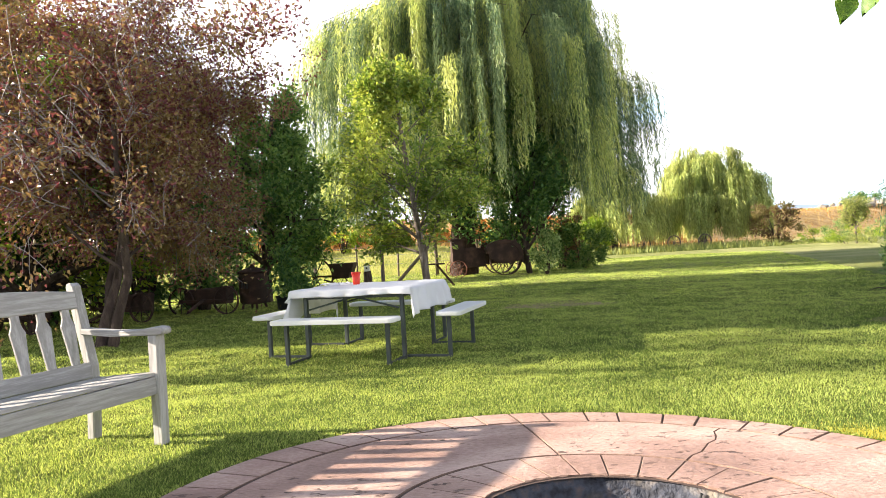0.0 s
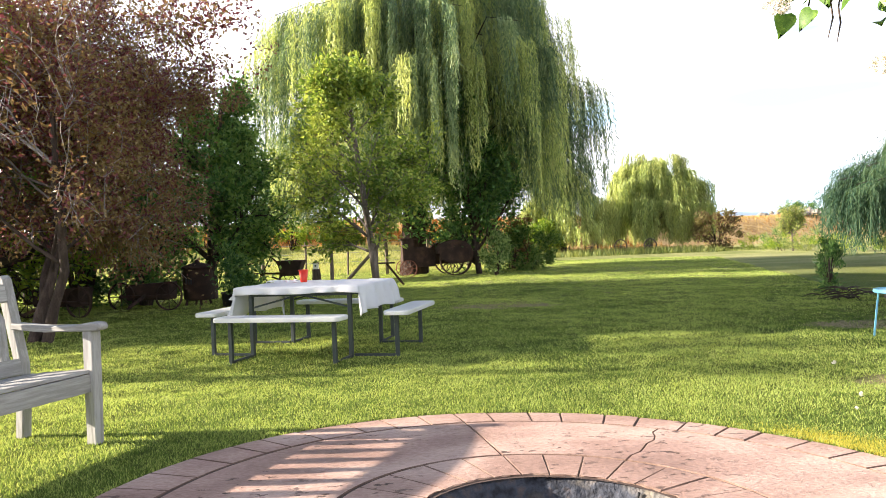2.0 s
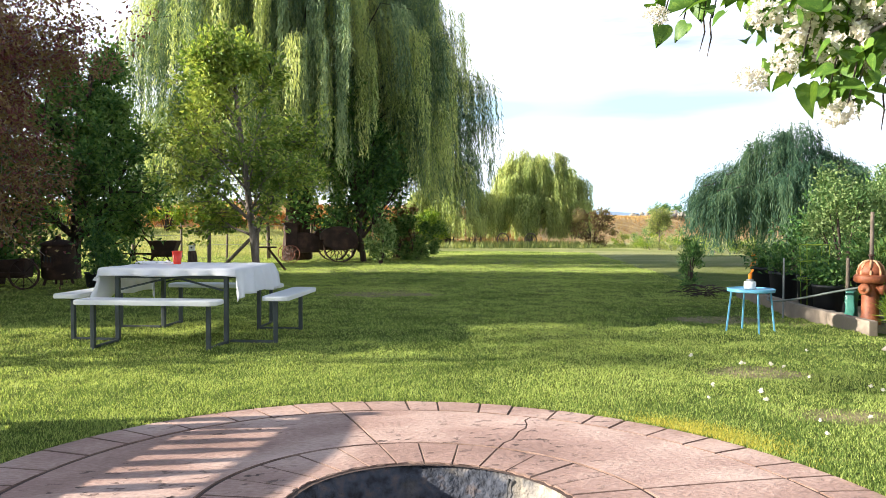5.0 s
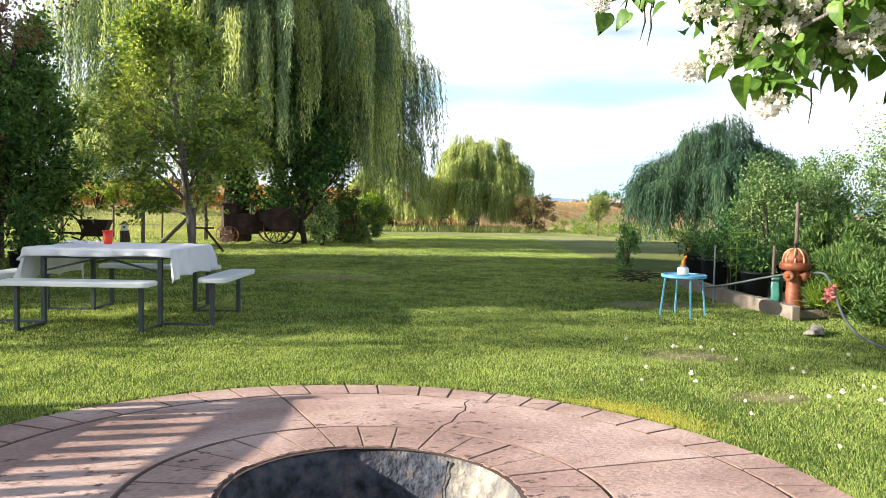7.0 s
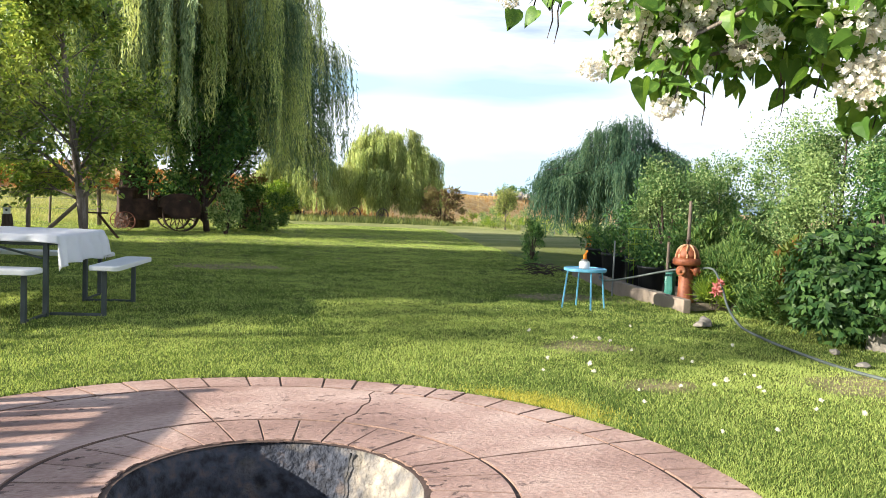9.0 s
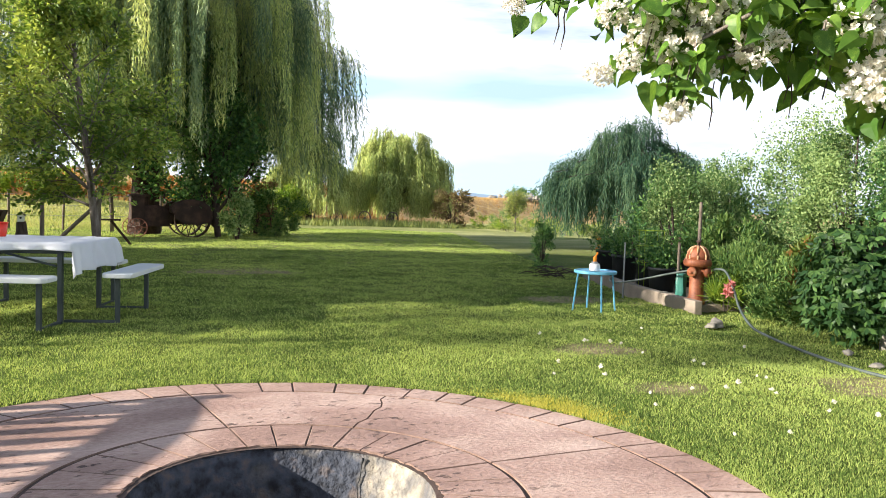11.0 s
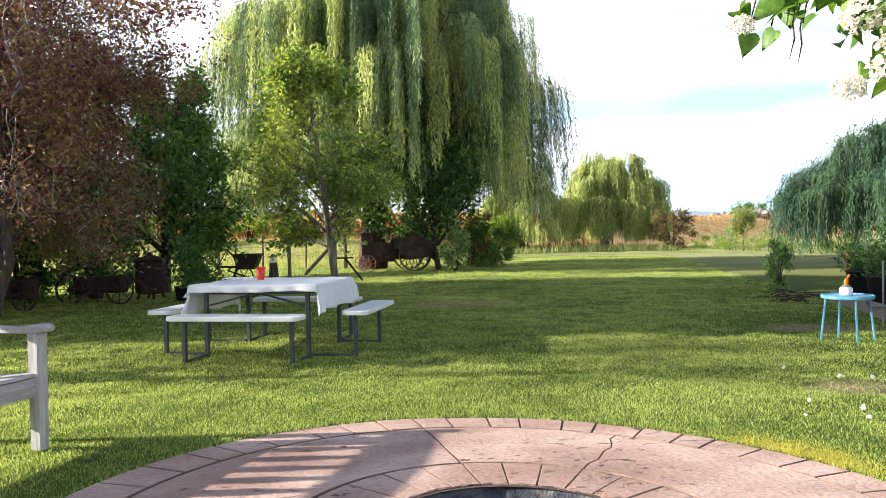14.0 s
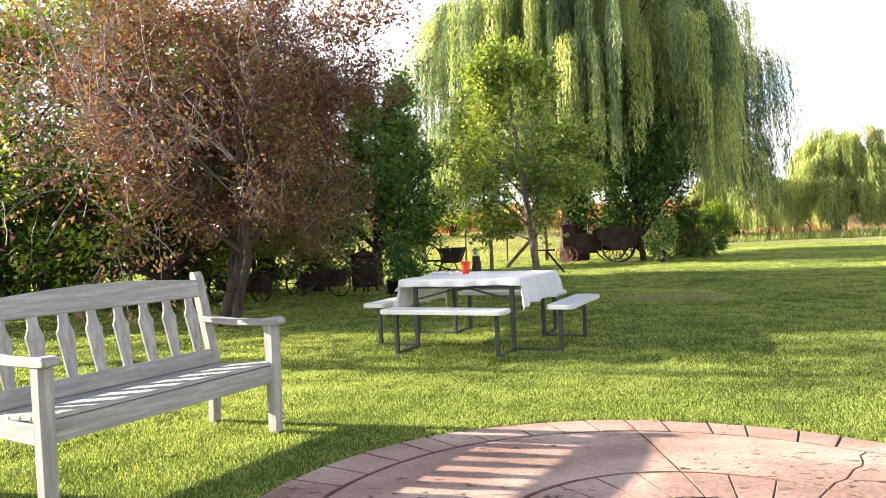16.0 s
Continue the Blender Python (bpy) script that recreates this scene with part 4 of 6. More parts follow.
def build_table():
    t = thing("picnic_table", TABLE, "folding picnic table with white tops and four attached benches", "table")
    bm = bmesh.new()
    rounded(bm, 1.17, 0.98, 0.600, 0.640, 0.06)
    part("tabletop", bm, M_PLASTIC, t)
    lx, ly = 0.48, 0.42
    for sx in (-1, 1):
        for sy in (-1, 1):
            bar("leg", (sx * lx, sy * ly, 0), (sx * lx, sy * ly, 0.600), 0.036, M_STEEL, t)
            bar("floor_bar", (sx * lx, sy * (ly + 0.02), 0.02), (sx * lx, sy * 0.80, 0.02), 0.022, M_STEEL, t)
            bar("floor_bar", (sx * (lx + 0.02), sy * (ly - 0.03), 0.022), (sx * 0.90, sy * (ly - 0.03), 0.022), 0.022, M_STEEL, t)
            bar("bench_leg", (sx * lx, sy * 0.80, 0), (sx * lx, sy * 0.80, 0.380), 0.034, M_STEEL, t)
            bar("bench_leg", (sx * 0.90, sy * (ly - 0.03), 0), (sx * 0.90, sy * (ly - 0.03), 0.380), 0.034, M_STEEL, t)
    for sy in (-1, 1):
        bar("apron", (-lx, sy * ly, 0.570), (lx, sy * ly, 0.570), 0.024, M_STEEL, t)
        bar("brace", (-lx + 0.03, sy * ly, 0.46), (0, sy * (ly - 0.03), 0.570), 0.016, M_STEEL, t)
        bar("brace", (lx - 0.03, sy * ly, 0.46), (0, sy * (ly - 0.03), 0.570), 0.016, M_STEEL, t)
        bm = bmesh.new()
        rounded(bm, 1.17, 0.23, 0.380, 0.418, 0.05, pose(0, sy * 0.82, 0))
        part("bench_seat", bm, M_PLASTIC, t)
        bm = bmesh.new()
        rounded(bm, 0.23, 1.0, 0.380, 0.418, 0.05, pose(sy * 0.92, 0, 0))
        part("bench_seat", bm, M_PLASTIC, t)
    for sx in (-1, 1):
        bar("apron", (sx * lx, -ly, 0.570), (sx * lx, ly, 0.570), 0.024, M_STEEL, t)


build_table()


def build_cloth():
    """A white cloth that hangs low at the two ends and barely over the long sides."""
    ex, ey = 0.592, 0.497
    nx, ny = 120, 80
    x0, x1, y0, y1 = -ex - 0.27, ex + 0.235, -ey - 0.065, ey + 0.17
    V, F = [], []
    for i in range(nx + 1):
        for j in range(ny + 1):
            x, y = x0 + (x1 - x0) * i / nx, y0 + (y1 - y0) * j / ny
            nz = noise.noise(Vector((x * 3.2, y * 3.2, 1.0)))
            over_x, over_y = max(0.0, abs(x) - ex), max(0.0, abs(y) - ey)
            over = max(over_x, over_y) + 0.5 * min(over_x, over_y)
            over *= 1 + 0.35 * noise.noise(Vector((x * 2.3, y * 2.3, 7.0)))
            px, py = max(-ex, min(ex, x)), max(-ey, min(ey, y))
            sx, sy = math.copysign(1, x), math.copysign(1, y)
            fold = 0.022 * math.sin((y if over_x > over_y else x) * 26 + 3 * nz) * min(1, over / 0.1)
            if over_x > 0:
                px += sx * (0.010 + 0.13 * over + fold)
            if over_y > 0:
                py += sy * (0.010 + 0.13 * over + fold)
            z = 0.647 + 0.004 * nz + (0.003 * math.sin(x * 30 + 4 * nz) if not over else 0) - over * 0.97
            V.append((px, py, z))
    for i in range(nx):
        for j in range(ny):
            k = i * (ny + 1) + j
            F.append((k, k + ny + 1, k + ny + 2, k + 1))
    c = mesh_from("tablecloth", V, F, M_CLOTH, smooth=True)
    c.matrix_world = TABLE
    s = c.modifiers.new("thickness", "SOLIDIFY")
    s.thickness, s.offset = 0.003, 1
    tagged(c, "creased white cotton cloth hanging over the picnic table", "tablecloth")


build_cloth()
cup = thing("cup", TABLE @ pose(-0.20, 0.12, 0.653), "bright red plastic party cup on the tablecloth", "cup")
turned("body", [(0.0, 0.0), (0.031, 0.0), (0.033, 0.004), (0.046, 0.118), (0.043, 0.118), (0.030, 0.008), (0.0, 0.008)], M_RED, cup)
turned("rim", [(0.0465, 0.112), (0.0495, 0.115), (0.0495, 0.121), (0.0465, 0.123), (0.043, 0.119), (0.0465, 0.112)], M_RED, cup)


def build_napkin():
    V, F, n = [], [], 26
    for i in range(n + 1):
        for j in range(n + 1):
            x, y = (i / n - 0.5) * 0.30, (j / n - 0.5) * 0.17
            w = noise.noise(Vector((x * 22, y * 26, 5.0)))
            V.append((x * (1 - 0.2 * abs(w)), y + 0.012 * noise.noise(Vector((x * 18, y * 18, 2.0))), 0.018 + 0.02 * w + 0.008 * noise.noise(Vector((x * 60, y * 60, 1.0)))))
    for i in range(n):
        for j in range(n):
            k = i * (n + 1) + j
            F.append((k, k + n + 1, k + n + 2, k + 1))
    o = mesh_from("napkin", V, F, M_CLOTH, smooth=True)
    o.matrix_world = TABLE @ pose(-0.42, 0.10, 0.652, 0, 0, 8)
    tagged(o, "crumpled white napkin lying on the tablecloth", "napkin")


build_napkin()


# ---- catalpa overhead ----
def heart_leaf(seed):
    """A pointed heart of 24 faces, cupped along its midrib, about one metre long."""
    r = random.Random(seed)
    half = [(0.02, 0.02), (0.20, -0.06), (0.36, 0.02), (0.42, 0.18), (0.39, 0.38), (0.27, 0.60), (0.12, 0.82), (0.0, 1.0)]
    bm = bmesh.new()
    curl, cup_ = r.uniform(0.15, 0.45), r.uniform(0.15, 0.4)
    mid = [bm.verts.new((0, y, -curl * y * y)) for y in (0.0, 0.05, 0.12, 0.25, 0.42, 0.62, 0.82, 1.0)]
    for s in (-1, 1):
        edge = []
        for (x, y), mv in zip(half[:-1], mid[:-1]):
            edge.append(bm.verts.new((s * x, y, cup_ * x - curl * y * y + r.uniform(-0.02, 0.02))))
        for k in range(6):
            bm.faces.new((mid[k], mid[k + 1], edge[k + 1], edge[k]) if s > 0 else (mid[k], edge[k], edge[k + 1], mid[k + 1]))
        bm.faces.new((mid[6], mid[7], edge[6]))
    me = bpy.data.meshes.new("leaf")
    for f in bm.faces:
        f.smooth = True
    bm.to_mesh(me)
    bm.free()
    me.materials.append(M_CATALPA)
    return me


def blossom_mesh(seed, n=105, spread=1.0, size=1.0):
    """A panicle of small frilled bells."""
    rng = np.random.default_rng(seed)
    c = unit(rng.normal(size=(n, 3))) * rng.uniform(0.2, 1, (n, 1)) ** 0.5 * np.array([0.085, 0.085, 0.060]) * spread
    V, F, b = [], [], 0
    for p in c:
        d = unit(p + rng.normal(size=3) * 0.03)
        u = unit(np.cross(d, rng.normal(size=3)))
        v = np.cross(d, u)
        s = rng.uniform(0.011, 0.016) * size
        for k in range(5):
            a0, a1 = k * 1.2566, k * 1.2566 + 1.1
            am = (a0 + a1) / 2
            e = lambda a_, r_, h: p + s * (r_ * math.cos(a_) * u + r_ * math.sin(a_) * v + h * d)
            V += [p - d * s * 0.4, e(a0, 0.75, 0.5), e(am, 1.05, 0.7 + rng.uniform(-0.3, 0.3)), e(a1, 0.75, 0.5)]
            F.append((b, b + 1, b + 2, b + 3))
            b += 4
    me = bpy.data.meshes.new("blossom")
    me.from_pydata([tuple(x) for x in V], [], F)
    me.materials.append(M_BLOSSOM)
    return me


def build_catalpa():
    cat = thing("catalpa_tree", pose(3.7, 0.3, 0), "catalpa tree with big heart leaves and white blossom panicles", "tree")
    O = Vector((3.7, 0.3, 0))
    rng = random.Random(11)
    hub = Vector((3.05, 1.6, 3.0)) - O
    tubes("trunk", [([(0, 0, -0.1), (0.05, 0.05, 1.2), (0.0, 0.3, 2.1), (-0.35, 0.9, 2.85), tuple(hub)], (0.16, 0.13, 0.11, 0.06, 0.035))], M_BARK, cat, sides=10)
    tubes("limb", [([hub, Vector((2.4, 2.05, 2.95)) - O, Vector((1.9, 2.25, 2.8)) - O], [0.03, 0.02, 0.012]),
                   ([hub, Vector((2.75, 2.2, 2.95)) - O, Vector((2.7, 2.6, 2.85)) - O], [0.03, 0.02, 0.012])], M_BARK, cat, sides=7)
    heart, bloom = [heart_leaf(s) for s in range(6)], [blossom_mesh(s) for s in range(4)]
    ends = [(1.96, 2.45, 1.75), (2.02, 2.42, 1.61), (1.87, 2.31, 1.79), (1.85, 2.16, 1.71), (1.80, 2.02, 1.55), (1.99, 2.15, 1.51), (2.02, 2.16, 1.64), (1.91, 1.95, 1.39),
            (1.92, 1.97, 1.68), (2.36, 2.39, 1.63), (2.26, 2.21, 1.72), (2.12, 1.99, 1.50), (2.24, 2.07, 1.62), (2.54, 2.29, 1.58), (2.52, 2.26, 1.83), (2.56, 2.20, 1.68),
            (2.38, 1.99, 1.71), (2.48, 2.00, 1.63), (2.59, 2.08, 1.83), (2.32, 1.78, 1.49), (2.62, 1.97, 1.48), (2.48, 1.86, 1.64), (2.88, 2.07, 1.62), (2.44, 1.74, 1.67),
            (2.86, 1.95, 1.67), (3.02, 1.99, 1.49), (2.66, 1.74, 1.67), (3.02, 2.00, 1.40), (3.12, 1.96, 1.63), (2.61, 1.61, 1.35)]
    few = [(1.53, 2.40, 1.78), (1.59, 2.37, 1.76), (1.68, 2.33, 1.76), (1.75, 2.30, 1.83), (1.93, 2.03, 1.40), (1.97, 2.00, 1.38), (1.90, 2.02, 1.44)]
    blooms = [(1.86, 2.04, 1.69, 1.00), (1.81, 2.06, 1.65, 0.80), (2.01, 1.97, 1.72, 1.00), (2.11, 1.93, 1.75, 1.00), (1.93, 2.00, 1.61, 1.05), (2.19, 1.89, 1.61, 1.10), (1.78, 2.07, 1.55, 0.60), (1.68, 2.11, 1.50, 0.65),
            (1.92, 1.99, 1.38, 0.70), (2.02, 1.95, 1.52, 0.50), (2.48, 1.75, 1.69, 1.30), (2.57, 1.72, 1.71, 1.20), (2.54, 1.71, 1.49, 1.20), (1.73, 2.11, 1.72, 0.80), (1.41, 2.25, 1.73, 0.50), (2.61, 1.69, 1.55, 1.20)]
    pods = [(1.67, 2.33, 1.74), (1.65, 2.34, 1.76), (2.17, 2.08, 1.46), (2.44, 1.96, 1.51), (2.43, 1.97, 1.57)]
    rest_v, rest_f, base = [], [], 0

    def turn(p, size):
        return (Matrix.Translation(p) @ pose(0, 0, 0, 0, 0, rng.uniform(0, 360)) @ pose(0, 0, 0, rng.uniform(-80, 5), rng.uniform(-45, 45), 0) @ Matrix.Scale(size, 4))

    for e in ends + few:
        tip = Vector(e) - O
        root = tip + Vector((0.20, -0.10, rng.uniform(0.20, 0.32)))
        mid = (tip + root) / 2 + Vector((-0.06, 0.04, 0.06))
        tubes("twig", [([root, mid, tip], [0.009, 0.006, 0.003])], M_BARK, cat, sides=5)

        def along(s):
            return root.lerp(mid, s * 2) if s < 0.5 else mid.lerp(tip, s * 2 - 1)

        for k in range(10 if e in ends else 6):
            p = along(rng.uniform(0.5, 1.0)) + Vector((rng.gauss(0, 0.05), rng.gauss(0, 0.05), rng.gauss(0, 0.03)))
            o = new("leaf", heart[rng.randrange(6)])
            o.parent = cat
            o.matrix_basis = turn(p, rng.uniform(0.055, 0.105))
        for k in range(34 if e in ends else 0):                # the thick of the crown, behind and above
            p = along(rng.uniform(-0.25, 1.0)) + Vector((rng.gauss(0.04, 0.06), rng.gauss(0.04, 0.09), rng.uniform(-0.02, 0.10)))
            m = turn(p, rng.uniform(0.06, 0.105))
            me = heart[rng.randrange(6)]
            rest_v += [tuple(m @ v.co) for v in me.vertices]
            rest_f += [tuple(i + base for i in f.vertices) for f in me.polygons]
            base += len(me.vertices)
    me = bpy.data.meshes.new("leaf_mass")
    me.from_pydata(rest_v, [], rest_f)
    me.materials.append(M_CATALPA)
    mass = new("leaf_mass", me)
    mass.parent = cat
    tagged(mass, kind="stuff")
    for x, y, z, s in blooms:
        o = new("blossom", bloom[rng.randrange(4)])
        o.parent = cat
        o["label"] = "white blossom panicle"
        o.matrix_basis = Matrix.Translation(Vector((x, y, z)) - O) @ pose(0, 0, 0, rng.uniform(-30, 30), rng.uniform(-30, 30), rng.uniform(0, 360)) @ Matrix.Scale(s, 4)
    for p in pods:
        q = Vector(p) - O
        tubes("pod", [([q + Vector((0.01, 0, 0.06)), q, q + Vector((0.006, 0, -0.05)), q + Vector((rng.gauss(0, 0.015), 0, -0.12))], [0.002, 0.003, 0.003, 0.0012])], M_DARKBARK, cat, "long dark seed pod", sides=5)


build_catalpa()


# ---- right-hand garden bed ----
def polyline_wall(name, pts, w, h, mat, label):
    """A low kerb along a line, with rounded upper edges."""
    bm = bmesh.new()
    for p, q in zip(pts, pts[1:]):
        p, q = Vector(p), Vector(q)
        d = q - p
        box(bm, d.length + 0.01, w, h + 0.1, Matrix.Translation((p + q) / 2 + Vector((0, 0, (h - 0.1) / 2))) @ pose(0, 0, 0, 0, 0, math.degrees(math.atan2(d.y, d.x))), 0.012)
    return tagged(part(name, bm, mat), label, "kerb", kind="structure")


polyline_wall("kerb", [(5.54, 5.55, 0), (5.70, 6.25, 0), (5.95, 7.10, 0), (6.20, 7.80, 0), (6.72, 9.2, 0)], 0.09, 0.15, M_KERB, "low cast concrete kerb of the garden bed")


def build_bed():
    V, F, nx, ny = [], [], 40, 60
    for j in range(ny + 1):
        y = 5.62 + 3.8 * j / ny
        xl = 5.50 + (y - 5.5) * 0.325 + 0.05
        for i in range(nx + 1):
            x = xl + 6.5 * (i / nx) ** 1.3
            V.append((x, y, 0.085 + 0.035 * noise.noise(Vector((x * 2.5, y * 2.5, 0))) - (0.10 if j in (0, ny) or i == nx else 0)))
    for j in range(ny):
        for i in range(nx):
            k = j * (nx + 1) + i
            F.append((k, k + 1, k + nx + 2, k + nx + 1))
    tagged(mesh_from("soil_bed", V, F, M_SOIL, smooth=True), "dry brown garden soil behind the kerb", "soil", kind="structure")


build_bed()


def build_hydrant(m):
    h = thing("fire_hydrant", m, "old fire hydrant in flaking terracotta paint with hoses", "hydrant")
    turned("barrel", [(0.0, -0.05), (0.085, -0.05), (0.085, 0.01), (0.068, 0.03), (0.066, 0.30), (0.075, 0.33), (0.0, 0.33)], M_HYD, h)
    turned("flange", [(0.0, 0.318), (0.112, 0.318), (0.129, 0.334), (0.129, 0.372), (0.118, 0.390), (0.0, 0.390)], M_HYD, h)
    turned("bonnet", [(0.0, 0.385), (0.100, 0.385), (0.098, 0.42), (0.086, 0.462), (0.058, 0.495), (0.022, 0.510), (0.0, 0.510)], M_HYD, h)
    turned("nut", [(0.0, 0.505), (0.010, 0.505), (0.010, 0.545), (0.026, 0.550), (0.026, 0.562), (0.0, 0.566)], M_RUST, h, steps=8)
    for k in range(8):
        a_ = math.tau * k / 8
        tubes("rib", [([(r_ * math.cos(a_), r_ * math.sin(a_), z_) for r_, z_ in ((0.101, 0.388), (0.099, 0.42), (0.087, 0.464), (0.059, 0.497), (0.023, 0.511))], [0.010] * 5)], M_HYDRIB, h, sides=6)
    for az in (200, 290, 20):
        mm = pose(0, 0, 0.27, 0, 0, az) @ pose(0, 0, 0, 0, 90, 0)
        turned("nozzle", [(0.0, 0.03), (0.040, 0.03), (0.040, 0.085), (0.048, 0.09), (0.048, 0.115), (0.036, 0.125), (0.014, 0.127), (0.014, 0.145), (0.0, 0.145)], M_HYD, h, m=mm, steps=14)


build_hydrant(pose(5.76, 5.82, 0.12, 0, 0, 0) @ Matrix.Scale(1.14, 4))


def curve_pts(pts, n=40):
    p = [Vector(q) for q in pts]
    p = [p[0]] + p + [p[-1]]
    out = []
    for i in range(1, len(p) - 2):
        for k in range(n // (len(p) - 3)):
            s = k / (n // (len(p) - 3))
            a_, b, c, d = p[i - 1], p[i], p[i + 1], p[i + 2]
            out.append(0.5 * ((2 * b) + (c - a_) * s + (2 * a_ - 5 * b + 4 * c - d) * s * s + (3 * b - a_ - 3 * c + d) * s ** 3))
    return out + [p[-1]]


def hose(pts, r, label, mat):
    q = curve_pts(pts)
    o = tubes("hose", [(q, [r] * len(q))], mat, sides=8)
    return tagged(o, label, "hose")


hose([(5.70, 5.90, 0.43), (5.66, 6.15, 0.37), (5.56, 6.55, 0.26), (5.5, 6.85, 0.20), (5.75, 7.3, 0.17), (6.3, 8.0, 0.13)], 0.012, "grey garden hose running from the hydrant over the kerb", M_HOSE)
hose([(5.86, 5.74, 0.45), (5.82, 5.5, 0.47), (5.64, 5.2, 0.32), (5.36, 4.85, 0.18), (5.26, 4.62, 0.06), (5.2, 4.42, 0.02), (4.95, 3.93, 0.02), (4.78, 3.5, 0.02), (4.68, 3.16, 0.02), (4.66, 2.8, 0.02)], 0.012, "thick grey hose lying on the grass", M_HOSE)


def build_stool(m):
    s = thing("side_table", m, "small sky-blue metal side table on the grass", "table")
    bm = bmesh.new()
    spun(bm, [(0.0, 0.360), (0.190, 0.352), (0.196, 0.358), (0.196, 0.378), (0.190, 0.382), (0.184, 0.372), (0.0, 0.370)], None, 32)
    part("top", bm, M_BLUE, s, smooth=False)
    for k in range(4):
        a_ = radians(45 + 90 * k)
        bar("leg", (0.165 * math.cos(a_), 0.165 * math.sin(a_), 0.36), (0.205 * math.cos(a_), 0.205 * math.sin(a_), 0.0), 0.013, M_BLUE, s)


STOOL = pose(4.60, 6.05, 0, 0, 0, 28) @ Matrix.Scale(1.12, 4)
build_stool(STOOL)
jar = thing("bottle", STOOL @ pose(0.02, 0.02, 0.372), "small pale bottle with an orange spout on the side table", "bottle")
turned("jar", [(0.0, 0.0), (0.045, 0.0), (0.050, 0.01), (0.050, 0.055), (0.042, 0.07), (0.0, 0.07)], M_WHITE, jar, "pale translucent jar")
turned("collar", [(0.0, 0.07), (0.03, 0.07), (0.03, 0.085), (0.008, 0.09), (0.008, 0.105), (0.0, 0.105)], M_GALV, jar)
tubes("spout", [([(0, 0, 0.085), (0.004, 0, 0.125), (0.022, -0.01, 0.165), (0.030, -0.012, 0.175)], [0.016, 0.017, 0.012, 0.004])], M_ORANGE, jar, "orange spout", sides=9)


def build_pot(at_, r, h, seed, plant=True, mat=M_GREEN, size=0.5, leaf=0.07):
    p = thing("plant_pot", pose(*at_), "black plastic nursery pot with a leafy plant" if plant else "black plastic nursery pot", "pot", "pots in the garden bed")
    turned("pot", [(0.0, 0.0), (r * 0.85, 0.0), (r, h * 0.9), (r * 1.06, h * 0.9), (r * 1.06, h), (r * 0.97, h), (r * 0.95, h * 0.92), (0.0, h * 0.9)], M_BLACK, p)
    if plant:
        rng = np.random.default_rng(seed)
        n = 420
        base = rng.normal(size=(n, 3)) * [r * 0.75, r * 0.75, size * 0.28] + [0, 0, h + size * 0.45]
        base[:, 2] = np.maximum(base[:, 2], h)
        way = unit(rng.normal(size=(n, 3)) + [0, 0, 0.3])
        tubes("stem_mass", [([np.array([rng.normal() * r * 0.3, rng.normal() * r * 0.3, h * 0.85]), np.array([rng.normal() * r * 0.6, rng.normal() * r * 0.6, h + size * rng.uniform(0.5, 0.95)])], [0.007, 0.003]) for _ in range(9)], M_GREEN, p, sides=4)
        leaves("foliage", base, way, leaf * rng.uniform(0.6, 1.3, n), leaf * 0.5 * rng.uniform(0.7, 1.2, n), mat, rng, p)
    return p


build_pot((6.07, 6.72, 0.09), 0.16, 0.30, 1, True, M_GREEN, 0.28)
build_pot((6.34, 7.26, 0.09), 0.18, 0.36, 2, True, M_GREEN, 0.42)
build_pot((6.54, 8.02, 0.09), 0.18, 0.36, 3, True, M_GREEN, 0.40)
build_pot((6.82, 8.78, 0.09), 0.17, 0.38, 4, True, M_GREEN, 0.30)
build_pot((6.97, 7.17, 0.09), 0.18, 0.36, 5, True, M_GREEN, 0.5)


def build_sack(m):
    s = bmesh.new()
    box(s, 0.17, 0.10, 0.30, Matrix.Translation((0, 0, 0.15)), 0.03)
    bmesh.ops.subdivide_edges(s, edges=s.edges[:], cuts=2, use_grid_fill=True)
    for v in s.verts:
        v.co += Vector((1, 1, 0.3)) * 0.016 * noise.noise(v.co * 14)
    o = part("sack", s, M_SACK, smooth=True)
    o.matrix_world = m
    tagged(o, "creased green plastic soil sack beside the hydrant", "sack")


build_sack(pose(5.84, 6.14, 0.08, 0, 0, 35))


def rock(at_, size, seed, label="pale rounded field stone", parent=None):
    bm = bmesh.new()
    bmesh.ops.create_icosphere(bm, subdivisions=3, radius=1)
    for v in bm.verts:
        n = noise.noise(v.co * 1.3 + Vector((seed * 3.1, 0, 0)))
        v.co = Vector((v.co.x * size[0], v.co.y * size[1], max(-0.35, v.co.z) * size[2])) * (1 + 0.45 * n + 0.12 * noise.noise(v.co * 4))
    o = part("stone", bm, M_STONE, parent, smooth=True)
    o.matrix_world = pose(*at_, 0, 0, seed * 47)
    return o if parent else tagged(o, label, "stone")


rock((5.14, 4.90, 0.03), (0.09, 0.06, 0.055), 1)
rock((5.03, 4.86, 0.02), (0.05, 0.045, 0.035), 2)
rock((5.86, 6.30, 0.11), (0.06, 0.05, 0.03), 3, "small flat stone in the garden bed")
rock((5.90, 6.46, 0.11), (0.05, 0.05, 0.025), 4, "small flat stone in the garden bed")
rock((5.17, 3.62, 0.02), (0.038, 0.032, 0.028), 5, "tan stone at the vine's foot")
rock((4.98, 3.26, 0.01), (0.045, 0.035, 0.022), 6, "tan stone at the vine's foot")


